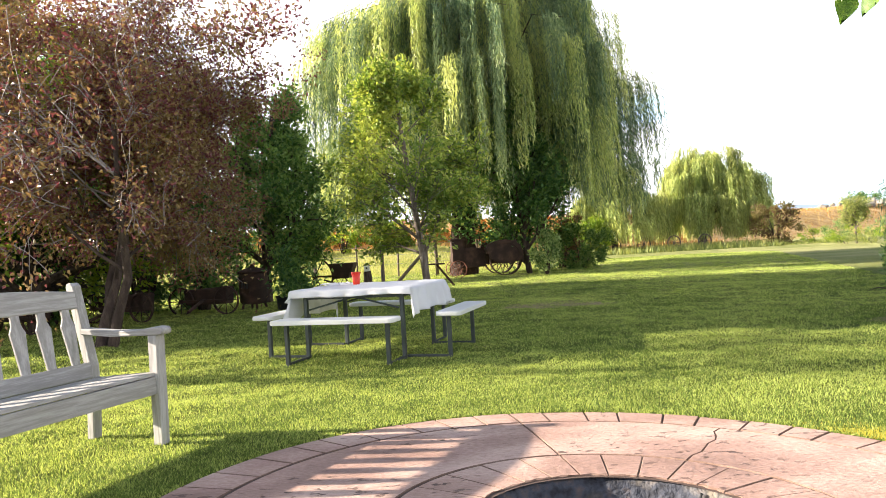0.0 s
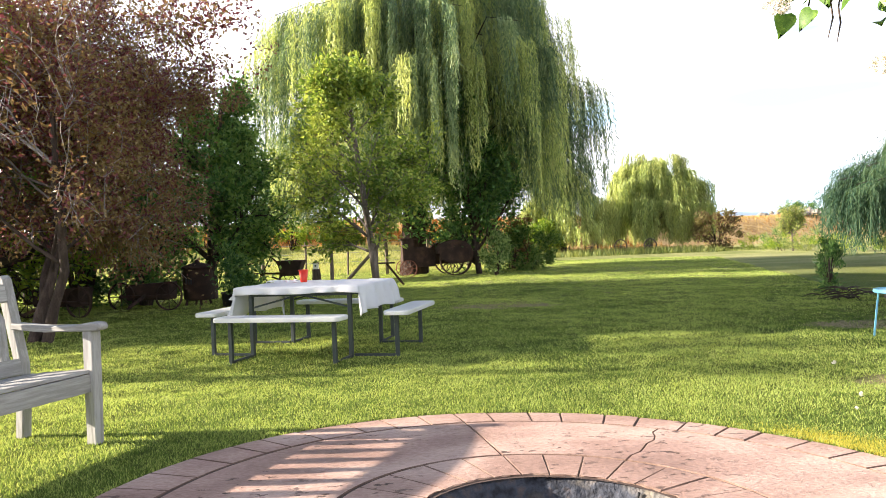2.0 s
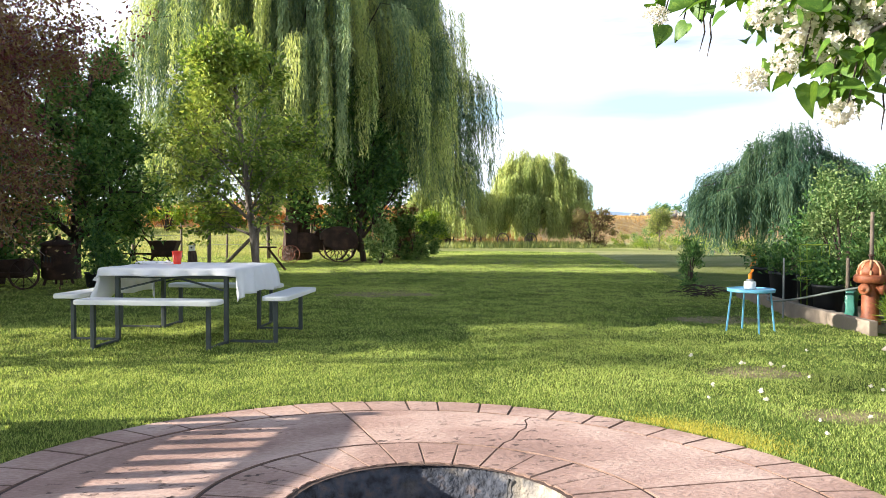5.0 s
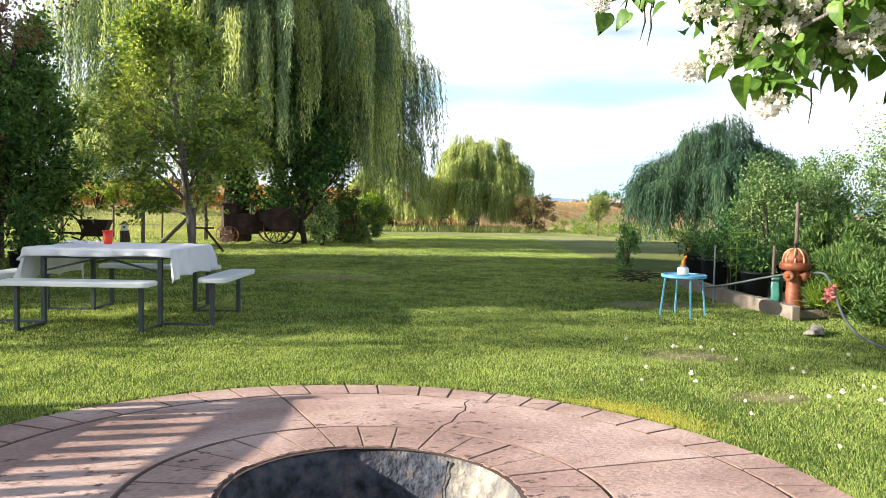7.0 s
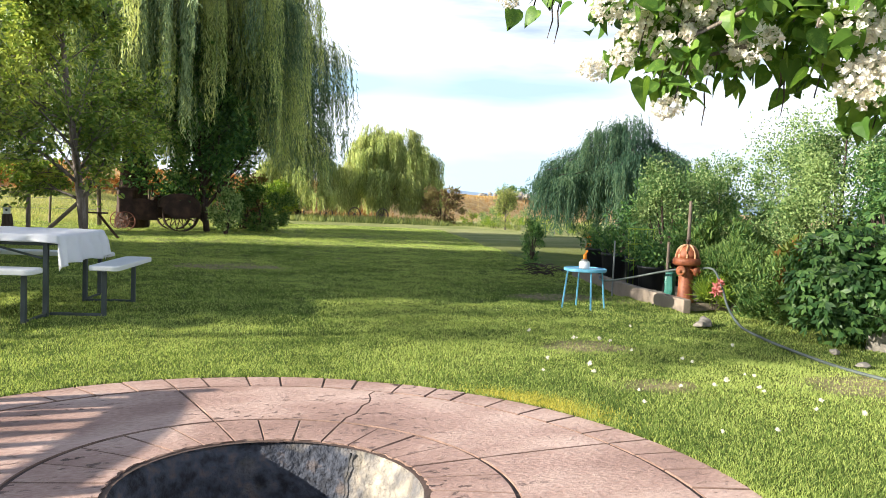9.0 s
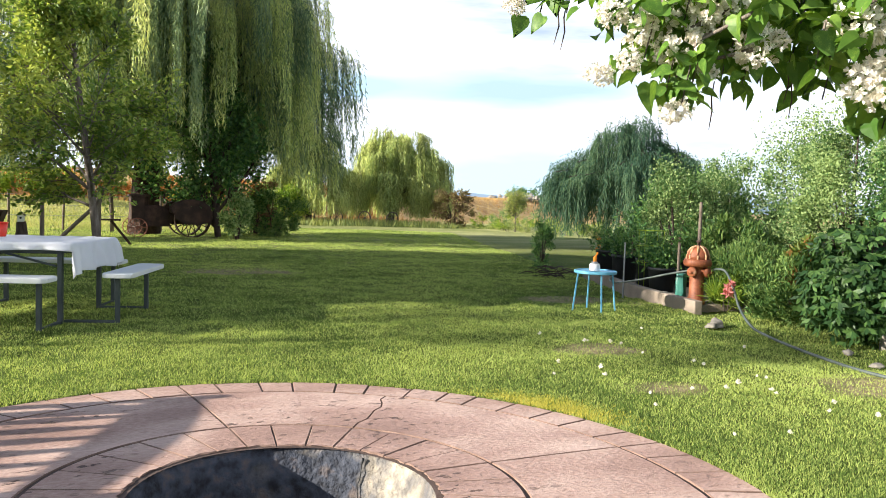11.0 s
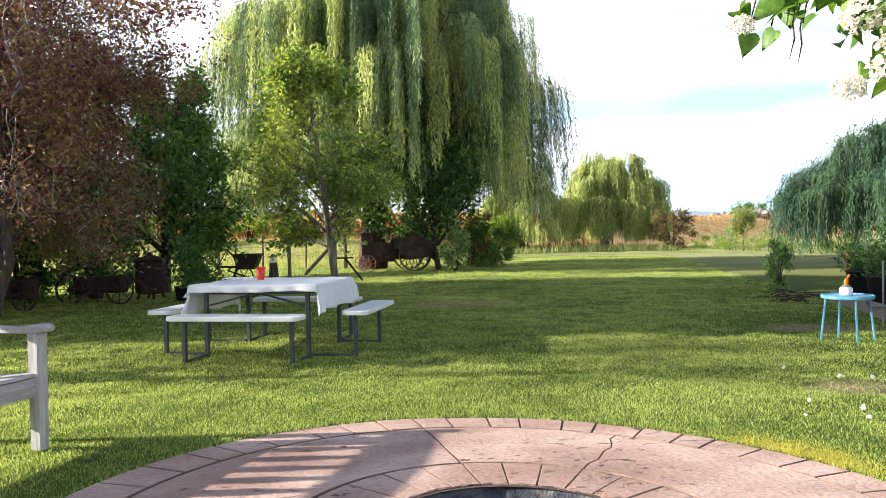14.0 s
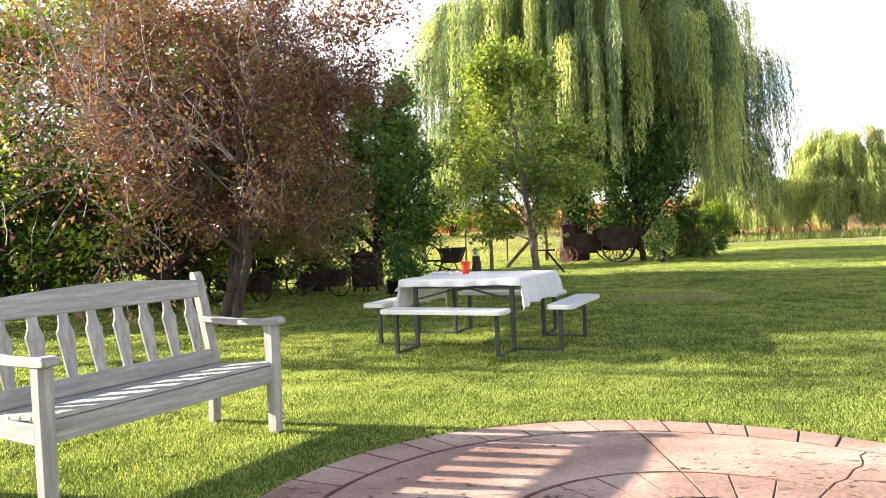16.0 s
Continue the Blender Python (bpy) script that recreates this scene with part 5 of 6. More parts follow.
def stake(at_, h, r, mat, label, lean=(0, 0)):
    o = tubes("stake", [([(0, 0, -0.1), (lean[0] * 0.5, lean[1] * 0.5, h * 0.5), (lean[0], lean[1], h)], [r, r, r * 0.9])], mat, sides=7)
    o.matrix_world = pose(*at_)
    return tagged(o, label, "stake")


stake((6.52, 6.60, 0.08), 1.12, 0.022, M_WOODPOST, "grey wooden garden stake among the shrubs")
stake((6.03, 6.40, 0.08), 0.62, 0.020, M_WOODPOST, "short wooden stake behind the hydrant")
stake((5.81, 7.11, 0.05), 0.62, 0.012, M_GALV, "thin metal garden stake by the pots")
cage = thing("plant_cage", pose(6.08, 6.95, 0.09), "green wire plant support cage", "cage")
for k in range(4):
    a_ = math.tau * k / 4 + 0.4
    tubes("upright", [([(0.14 * math.cos(a_), 0.14 * math.sin(a_), 0), (0.17 * math.cos(a_), 0.17 * math.sin(a_), 0.75)], [0.004, 0.004])], M_BRIGHT, cage, sides=5)
for z in (0.35, 0.55, 0.74):
    c = [(0.17 * math.cos(math.tau * k / 20), 0.17 * math.sin(math.tau * k / 20), z) for k in range(21)]
    tubes("ring", [(c, [0.004] * 21)], M_BRIGHT, cage, sides=5)

M_PEREN = material("perennial_leaf", [(0.032, 0.082, 0.024), (0.080, 0.16, 0.040), (0.19, 0.28, 0.075)], 0.8, 8, 0.5, leaf=0.34, vary=0.5, bump=0, through_tint=(1.2, 1.15, 0.75))
bush("poplar_thicket", (8.3, 7.9, 0.0), (0.9, 0.9, 1.95), 24000, 0.035, M_POPLAR, "tall thicket of pale fluttering poplar leaves", 51, 70, slim=0.8)
bush("poplar_thicket", (8.13, 5.80, 0.0), (1.0, 1.0, 2.55), 46000, 0.035, M_POPLAR, "tall thicket of pale fluttering poplar leaves", 52, 70, slim=0.8)
bush("poplar_thicket", (8.24, 4.44, 0.0), (1.0, 0.9, 2.55), 26000, 0.042, M_GREEN, "dark green thicket beside the vine", 53, 60, slim=0.7)
bush("poplar_sapling", (7.05, 7.60, 0.0), (0.36, 0.36, 1.9), 6000, 0.040, M_POPLAR, "slim poplar sapling with pale leaves", 54, 36, slim=0.8)
bush("poplar_sapling", (9.12, 7.28, 0.0), (0.5, 0.5, 2.9), 4200, 0.038, M_POPLAR, "tall airy poplar shoots above the thicket", 55, 40, slim=0.8)
bush("garden_shrub", (9.23, 9.67, 0.0), (1.3, 1.0, 1.9), 6000, 0.09, M_GREEN, "dark green shrub behind the bed", 56, 50)
bush("perennial_clump", (6.41, 5.75, 0.05), (0.62, 0.5, 0.70), 10000, 0.060, M_PEREN, "lush perennial clump with long green leaves", 57, 80, slim=0.22, up=1.0)
bush("perennial_clump", (6.14, 4.93, 0.0), (0.5, 0.5, 0.60), 8000, 0.058, M_PEREN, "leafy perennial clump beside the hose", 58, 70, slim=0.34, up=1.0)
bush("perennial_clump", (7.02, 6.51, 0.05), (0.6, 0.6, 0.95), 6000, 0.095, M_PEREN, "leafy perennial behind the hydrant", 59, 40, slim=0.3, up=0.9)
bush("bronze_shrub", (6.58, 4.77, 0.0), (0.55, 0.5, 0.80), 2600, 0.09, material("bronze_leaf", [(0.10, 0.075, 0.02), (0.20, 0.11, 0.03), (0.12, 0.17, 0.03)], 1, 8, 0.5, leaf=0.4, vary=0.45, bump=0), "bronze-tinted leafy shrub behind the hose", 60, 36)


M_CREEPER = material("creeper_leaf", [(0.020, 0.055, 0.018), (0.040, 0.092, 0.028), (0.085, 0.16, 0.042)], 2, 8, 0.40, leaf=0.22, spec=0.4, vary=0.5, bump=0)


def creeper(at_, size, count, seed):
    """A climbing vine: leaves in hands of five leaflets, hanging over a dark framework of stems."""
    rng = np.random.default_rng(seed)
    ob = thing("creeper", pose(*at_), "dense green five-leaved creeper over a low wall", "vine")
    sx, sy, sz = size
    d = unit(rng.normal(size=(count, 3)) * [1, 1, 0.8])
    c = d * [sx, sy, sz * 0.5] * rng.uniform(0.5, 1.08, (count, 1)) + [0, 0, sz * 0.52]
    c[:, 2] = np.clip(c[:, 2], 0.04, None)
    out = unit(d * [1, 1, 0.3] + [0, 0, 0.15] + rng.normal(size=(count, 3)) * 0.45)
    B, W = [], []
    for k in range(5):
        side = unit(np.cross(out, [0, 0, 1.0]))
        a_ = radians(-70 + 35 * k)
        w = unit(side * math.sin(a_) - np.array([0, 0, 1.0]) * math.cos(a_) * 0.8 + out * 0.35 + rng.normal(size=(count, 3)) * 0.15)
        B.append(c); W.append(w)
    base, way = np.concatenate(B), np.concatenate(W)
    n = len(base)
    up = np.tile(out, (5, 1))
    side = unit(np.cross(way, up))
    nrm = np.cross(side, way)
    ln, wd = (rng.uniform(0.05, 0.10, n))[:, None], (rng.uniform(0.024, 0.042, n))[:, None]
    v = np.stack([base, base + way * ln * 0.55 + side * wd / 2 - nrm * 0.006, base + way * ln - nrm * 0.012, base + way * ln * 0.55 - side * wd / 2 - nrm * 0.006], 1)
    mesh_from("foliage", v.reshape(-1, 3), np.arange(n * 4).reshape(n, 4), M_CREEPER, ob)
    lines = []
    for k in range(26):
        a_ = rng.uniform(0, 6.28)
        p = [np.array([0.55 * sx * math.cos(a_) * s_, 0.55 * sy * math.sin(a_) * s_, sz * (0.05 + 0.8 * s_ ** 0.7)]) for s_ in (0.4, 0.7, 1.0)]
        lines.append((p, [0.012, 0.009, 0.005]))
    tagged(tubes("stem_mass", lines, M_DARKBARK, ob, sides=5), kind="stuff")


creeper((5.62, 3.92, 0.0), (0.40, 0.42, 1.02), 1100, 61)
creeper((6.0, 3.35, 0.0), (0.55, 0.5, 1.15), 1300, 62)
creeper((6.5, 4.0, 0.0), (0.5, 0.5, 1.3), 700, 67)
bush("grass_clump", (5.98, 5.60, 0.02), (0.22, 0.20, 0.32), 1200, 0.18, M_BRIGHT, "tuft of long grass round the hydrant", 63, 14, slim=0.06, up=1.3, category="grass", stems=4)
bush("young_cypress", (6.69, 10.44, 0.0), (0.16, 0.16, 0.85), 1500, 0.06, M_GREEN, "slender young evergreen at the bed's end", 64, 30, slim=0.4, up=1.0, category="tree")
bush("small_flower", (5.56, 5.15, 0.25), (0.07, 0.07, 0.12), 90, 0.05, M_PINK, "faded pink flower head beside the hose", 65, 8, stems=3, category="flower")
bush("orange_flower", (8.46, 11.09, 0.0), (0.22, 0.22, 0.62), 110, 0.07, M_ORANGE, "orange flowers under the weeping tree", 66, 10, stems=6, category="flower")

pile = thing("branch_pile", pose(6.08, 9.18, 0.0), "small heap of dry grey twigs on the grass", "branches")
rr = random.Random(4)
for k in range(26):
    a_, l = rr.uniform(0, 6.28), rr.uniform(0.15, 0.38)
    p = Vector((rr.gauss(0, 0.16), rr.gauss(0, 0.14), rr.uniform(0.01, 0.16)))
    d = Vector((math.cos(a_), math.sin(a_), rr.uniform(-0.12, 0.25))) * l
    tubes("twig", [([p - d * 0.6, p + Vector((0, 0, 0.03)), p + d * 0.6], [0.010, 0.008, 0.003])], M_DARKBARK, pile, sides=4)

lamp_post = thing("garden_lamp", pose(6.62, 3.98, 0), "dull metal garden lamp above the creeper", "lamp")
tubes("post", [([(0, 0, -0.1), (0, 0, 0.7), (0, 0, 1.25)], [0.02, 0.02, 0.02])], M_BLACK, lamp_post, sides=8)
turned("hood", [(0.0, 1.245), (0.16, 1.245), (0.17, 1.26), (0.10, 1.31), (0.0, 1.32)], M_GALV, lamp_post)

wall = thing("stone_trough", pose(5.86, 3.41, 0, 0, 0, 20), "low tan stone wall under the creeper", "wall")
slab("block", (0.42, 0.7, 0.26), pose(0.1, 0, 0.11), M_STONE, wall, bevel=0.03)
slab("capstone", (0.48, 0.78, 0.06), pose(0.1, 0, 0.27), M_STONE, wall, bevel=0.015)


# ---- old iron: tractor and implements ----
def iron_wheel(name, m, r, w, spokes, mat, parent, rim_w=0.02, label=""):
    """A spoked iron wheel in its own x-z plane: rim, spokes, hub as parts one level down."""
    bm = bmesh.new()
    spun(bm, [(r - rim_w, -w / 2), (r, -w / 2), (r, w / 2), (r - rim_w, w / 2), (r - rim_w, -w / 2)], m @ pose(0, 0, 0, 90), 28)
    bmesh.ops.delete(bm, geom=[f for f in bm.faces if len(f.verts) > 4], context="FACES_ONLY")
    wheel = part(name, bm, mat, parent, label)
    lines = []
    for k in range(spokes):
        a_ = math.tau * k / spokes
        o = m @ Vector((r * 0.97 * math.cos(a_), 0, r * 0.97 * math.sin(a_)))
        tubes("spoke", [([m @ Vector((0, 0, 0)), o], [max(0.010, r * 0.028)] * 2)], mat, wheel, sides=5)
    bm = bmesh.new()
    spun(bm, [(r * 0.13, -w * 0.6), (r * 0.15, 0), (r * 0.13, w * 0.6)], m @ pose(0, 0, 0, 90), 12)
    part("hub", bm, mat, wheel)
    return wheel


def build_tractor(m):
    t = thing("tractor", m, "rusted antique tractor standing under the great willow", "tractor")
    for sy in (-0.52, 0.52):
        iron_wheel("front_wheel", pose(-0.92, sy, 0.30), 0.30, 0.10, 10, M_RUSTRED, t)
        iron_wheel("rear_wheel", pose(0.72, sy * 1.1, 0.56), 0.56, 0.24, 14, M_RUST, t, 0.035)
        pts = [(0.06, 0.78), (0.02, 0.95), (0.14, 1.10), (0.40, 1.20), (0.72, 1.24), (1.02, 1.18), (1.24, 1.02), (1.32, 0.80), (1.30, 0.55), (1.20, 0.50), (1.16, 0.86), (0.98, 1.04), (0.72, 1.10), (0.44, 1.06), (0.26, 0.92), (0.18, 0.78)]
        bm = bmesh.new()
        outline(bm, pts, 0.34, pose(0, sy * 1.1, 0), 0.01)
        part("fender", bm, M_RUST, t)
        bm = bmesh.new()
        outline(bm, [(0.16, 0.62), (0.10, 0.95), (0.40, 1.16), (0.75, 1.20), (1.05, 1.14), (1.24, 0.9), (1.26, 0.5), (0.9, 0.42), (0.5, 0.42)], 0.02, pose(0, sy * 1.37, 0), 0.004)
        part("fender_plate", bm, M_RUST, t)
    slab("radiator", (0.40, 0.52, 0.74), pose(-0.86, 0, 0.92), M_RUST, t, "tall iron radiator", 0.02)
    slab("radiator_cap", (0.54, 0.60, 0.06), pose(-0.84, 0, 1.31), M_RUST, t, bevel=0.015)
    bm = bmesh.new()
    outline(bm, [(-0.70, 0.62), (0.10, 0.62), (0.10, 0.84), (-0.05, 0.98), (-0.30, 1.02), (-0.70, 1.02)], 0.30, None, 0.03)
    part("hood", bm, M_RUST, t)
    slab("engine_block", (0.9, 0.30, 0.34), pose(-0.35, 0, 0.50), M_RUST, t, bevel=0.03)
    slab("gearbox", (0.75, 0.36, 0.42), pose(0.45, 0, 0.62), M_RUST, t, bevel=0.05)
    bar("front_axle", (-0.92, -0.52, 0.30), (-0.92, 0.52, 0.30), 0.06, M_RUST, t)
    bar("rear_axle", (0.72, -0.56, 0.56), (0.72, 0.56, 0.56), 0.10, M_RUST, t)
    tubes("exhaust_pipe", [([(-0.05, 0.12, 1.1), (-0.02, 0.12, 1.4)], [0.025, 0.025])], M_RUST, t)
    bar("steering_column", (0.0, 0, 1.05), (0.42, 0, 1.22), 0.03, M_RUST, t)
    c = [(0.42 + 0.06 * math.sin(k * math.tau / 20), 0.17 * math.cos(k * math.tau / 20), 1.22 + 0.16 * math.sin(k * math.tau / 20)) for k in range(21)]
    tubes("steering_wheel", [(c, [0.013] * 21)], M_RUST, t, sides=6)
    turned("seat", [(0.0, 0.98), (0.16, 1.0), (0.20, 1.05), (0.18, 1.05), (0.0, 1.01)], M_RUST, t, m=pose(0.85, 0, 0), steps=16)


build_tractor(pose(0.98, 20.6, 0, 0, 0, 8) @ Matrix.Scale(0.84, 4))


def build_seeder(m):
    s = thing("seed_drill", m, "rusty horse-drawn seeder with a spoked wheel and hopper", "implement")
    iron_wheel("large_wheel", pose(-0.35, 0, 0.50), 0.50, 0.06, 6, M_RUST, s, 0.035)
    iron_wheel("small_wheel", pose(0.32, 0, 0.24), 0.24, 0.05, 6, M_RUST, s, 0.025)
    bm = bmesh.new()
    outline(bm, [(0.20, 0.42), (0.62, 0.42), (0.78, 0.82), (0.10, 0.82)], 0.5, None, 0.012)
    part("hopper", bm, M_RUST, s)
    bar("beam", (-0.35, 0, 0.50), (0.45, 0, 0.46), 0.05, M_RUST, s)
    bar("beam", (-0.1, 0, 0.40), (0.32, 0, 0.24), 0.04, M_RUST, s)


build_seeder(pose(-2.75, 16.0, 0, 0, 0, -4) @ Matrix.Scale(0.86, 4))


def build_stove(m):
    s = thing("iron_stove", m, "rusted cast iron parlour stove with a dented lid", "stove")
    turned("body", [(0.0, 0.14), (0.30, 0.14), (0.34, 0.20), (0.35, 0.80), (0.32, 0.90), (0.0, 0.90)], M_RUST, s, steps=12)
    turned("lid", [(0.0, 0.89), (0.37, 0.89), (0.37, 0.93), (0.20, 1.0), (0.06, 1.03), (0.05, 1.10), (0.0, 1.12)], M_RUST, s, steps=12)
    slab("door", (0.24, 0.03, 0.28), pose(0, -0.35, 0.56), M_RUST, s, bevel=0.01)
    for k in range(3):
        slab("vent", (0.03, 0.02, 0.14), pose(-0.07 + 0.07 * k, -0.372, 0.60), M_BLACK, s, bevel=0.004)
    for k in range(4):
        a_ = radians(45 + 90 * k)
        bar("foot", (0.25 * math.cos(a_), 0.25 * math.sin(a_), 0.16), (0.30 * math.cos(a_), 0.30 * math.sin(a_), 0.0), 0.05, M_RUST, s)


build_stove(pose(-3.60, 13.0, 0, 0, 0, -18) @ Matrix.Scale(0.76, 4))


def build_rake(m, n, label):
    r = thing("farm_implement", m, label, "implement")
    for sx in (-1, 1):
        iron_wheel("wheel", pose(sx * n * 0.5, 0, 0.31, 0, 0, 0), 0.31, 0.05, 8, M_RUST, r, 0.025)
    bar("axle", (-n * 0.5, 0, 0.31), (n * 0.5, 0, 0.31), 0.05, M_RUST, r)
    bm = bmesh.new()
    outline(bm, [(-n * 0.45, 0.22), (n * 0.45, 0.22), (n * 0.48, 0.60), (-n * 0.48, 0.55)], 0.35, pose(0, 0.25, 0), 0.015)
    part("box", bm, M_RUST, r)
    bar("drawbar", (0, 0, 0.33), (0.2, -0.9, 0.15), 0.05, M_RUST, r)


build_rake(pose(-4.3, 12.3, 0, 0, 0, -12) @ Matrix.Scale(0.80, 4), 1.1, "rusty two-wheeled cart with a plank box")
build_rake(pose(-5.5, 11.6, 0, 0, 0, -20) @ Matrix.Scale(0.80, 4), 1.3, "rusty seed drill in the plum's shade")
build_rake(pose(-6.7, 10.7, 0, 0, 0, -30) @ Matrix.Scale(0.80, 4), 1.3, "rusty implement in the plum's shade")
build_pot((-2.85, 12.4, 0.0), 0.18, 0.26, 11, True, M_GREEN, 0.85, 0.11)
build_pot((-2.55, 12.1, 0.0), 0.19, 0.22, 12, True, M_GREEN, 0.5, 0.11)
for k, (x, y, sx, sz) in enumerate(((-4.7, 13.4, 0.9, 2.0), (-5.8, 13.3, 1.0, 2.6), (-7.0, 12.2, 1.1, 2.5), (-8.5, 10.6, 1.2, 2.2), (-9.4, 9.0, 1.2, 2.0))):
    bush("garden_shrub", (x, y, 0), (sx, 0.8, sz * 1.3), 7500, 0.10, M_GREEN, "dark green shrub behind the old implements", 70 + k, 40)

# added shrubs, mainly hidden by the plum, that keep sun off the implements
for k, (x, y, sx, sz) in enumerate(((-10.6, 11.0, 1.0, 2.6), (-10.8, 12.6, 1.1, 3.0), (-10.4, 14.2, 1.1, 2.8))):
    bush("shade_shrub", (x, y, 0), (sx, 1.0, sz), 7000, 0.11, M_GREEN, "dense dark green shrub added to shade the old implements", 170 + k, 60)

# ---- pasture edge: fence, posts and shrubs ----
for k in range(9):
    x = -8.5 + 1.35 * k
    stake((x, 23.2 + 0.25 * (k % 3), 0), 1.15, 0.035 if k % 3 else 0.06, M_WOODPOST, "weathered fence post at the pasture's edge", ((k % 3 - 1) * 0.04, 0))
for z in (0.45, 0.75, 1.05):
    w = tubes("fence_wire", [([(-9, 23.4, z), (-5, 23.4, z - 0.03), (0, 23.4, z), (2.4, 23.4, z)], [0.006] * 4)], M_GALV, sides=3)
    tagged(w, "thin wire strung along the fence posts", "wire")
stake((-1.75, 18.6, 0), 0.95, 0.05, M_WOODPOST, "dark post beside the birdhouse")
brace = tubes("fence_brace", [([(-1.45, 19.6, 0.0), (-0.5, 19.6, 1.0)], [0.05, 0.045])], M_WOODPOST, sides=7)
tagged(brace, "slanting old fence brace", "post")
stake((-0.60, 19.3, 0), 1.3, 0.05, M_WOODPOST, "tall weathered post beside the young tree")
house = thing("birdhouse", pose(-2.12, 18.2, 0) @ Matrix.Scale(0.66, 4), "small white birdhouse on a stump", "birdhouse")
tubes("stump", [([(0, 0, -0.1), (0.02, 0, 0.35), (0.0, 0, 0.62)], [0.22, 0.17, 0.15])], M_DARKBARK, house, sides=9)
slab("box", (0.20, 0.20, 0.22), pose(0, 0, 0.73), M_WHITE, house, bevel=0.006)
slab("roof", (0.19, 0.28, 0.02), pose(-0.07, 0, 0.89, 0, -42), M_WOODPOST, house)
slab("roof", (0.19, 0.28, 0.02), pose(0.07, 0, 0.89, 0, 42), M_WOODPOST, house)
turned("entrance", [(0.0, 0.0), (0.035, 0.0), (0.035, 0.01), (0.0, 0.01)], M_BLACK, house, m=pose(0, -0.10, 0.75, 90), steps=12)
lever = thing("iron_lever", pose(-0.15, 16.5, 0) @ Matrix.Scale(0.85, 4), "leaning iron lever with a flat seat plate", "implement")
bar("arm", (0.35, 0, 0), (-0.12, 0, 0.62), 0.06, M_RUST, lever)
slab("plate", (0.45, 0.22, 0.04), pose(-0.12, 0, 0.64), M_RUST, lever)

bush("lilac_shrub", (2.75, 19.6, 0), (0.45, 0.45, 1.25), 1700, 0.10, M_POPLAR, "light green shrub beside the tractor", 81, 34)
bush("wild_rose", (4.1, 21.6, 0), (1.0, 0.8, 1.35), 4200, 0.10, M_PEREN, "dense wild rose shrub beside the tractor", 82, 46)
bush("wild_rose", (3.7, 22.8, 0), (0.85, 0.7, 1.8), 2600, 0.11, material("rosy_leaf", [(0.10, 0.07, 0.035), (0.16, 0.13, 0.05), (0.24, 0.14, 0.09)], 1, 8, 0.5, leaf=0.4, vary=0.45, bump=0), "reddish flowering shrub beside the tractor", 83, 40)
tree("ivy_tree", (2.35, 20.4, 0), dict(SAP, height=4.3, radius=0.09, share=[0.42, 0.5, 0.5], kids=[34, 6, 4], taper=0.5, **{"from": [(0.04, 1.0), (0.2, 1.0), (0.2, 1.0)]}), M_GREEN, M_DARKBARK, "dark leafy tree in front of the willow's tresses", 84, 24, 0.15, 0.14, 0.2)
bush("garden_shrub", (6.9, 35.5, 0), (1.5, 1.1, 1.9), 3600, 0.16, M_BRIGHT, "round green shrub at the lawn's end", 85, 44)
bush("purple_shrub", (16.2, 35.0, 0), (1.15, 1.0, 2.2), 3000, 0.13, material("smoke_leaf", [(0.085, 0.055, 0.04), (0.16, 0.10, 0.06), (0.22, 0.20, 0.08)], 1, 8, 0.6, leaf=0.35, vary=0.45, bump=0), "purple-brown smoke bush at the lawn's end", 86, 46)
tree("young_tree", (17.6, 30.5, 0), dict(SAP, height=1.45, radius=0.05, share=[0.62, 0.5, 0.5], taper=0.4), M_YWILLOW, M_BARK, "small spreading tree at the lawn's edge", 87, 5, 0.10, 0.06, 0.1)
tree("bare_shrub", (17.9, 26.5, 0), dict(SAP, height=1.5, radius=0.035), M_TWIG, M_TWIG, "leafless grey shrub at the lawn's edge", 88, 1, 0.03, 0.05, 0.1, category="shrub")
bush("far_tree", (40.0, 68.0, 1.9), (2.0, 1.8, 1.7), 2200, 0.2, M_GREEN, "round dark green tree behind the hill", 89, 40, category="tree")
for k, (x, y, sx, sz, mt) in enumerate(((-5.2, 34, 1.0, 2.2, M_BRIGHT), (-7.1, 35, 1.3, 1.9, M_BRIGHT), (-3.0, 35, 1.2, 1.5, M_BRIGHT), (-9.5, 34, 1.2, 2.0, M_GREEN), (2.8, 35, 1.5, 1.6, M_BRIGHT), (-13, 33, 1.6, 2.4, M_GREEN))):
    bush("pasture_shrub", (x, y, land(x, y)), (sx, sx * 0.8, sz), 1800, 0.15, mt, "loose shrub on the dry pasture", 90 + k, 34)
for k in range(14):
    s = k / 13
    x, y = 16.9 + 1.3 * math.sin(k * 1.7) * 0.3, 20.0 + 14.0 * s
    bush("border_plant", (x + 0.8, y, 0), (0.9, 0.9, 0.5 + 0.25 * ((k * 7) % 3)), 700, 0.13, (M_YWILLOW, M_BRIGHT, M_POPLAR)[k % 3], "weedy green border along the lawn", 110 + k, 16, slim=0.25, up=1.0, stems=4)

M_DRYLEAF = material("rust_leaf", [(0.17, 0.055, 0.018), (0.34, 0.14, 0.035), (0.50, 0.27, 0.08)], 1, 8, 0.7, leaf=0.35, vary=0.5, bump=0)
rs = random.Random(23)
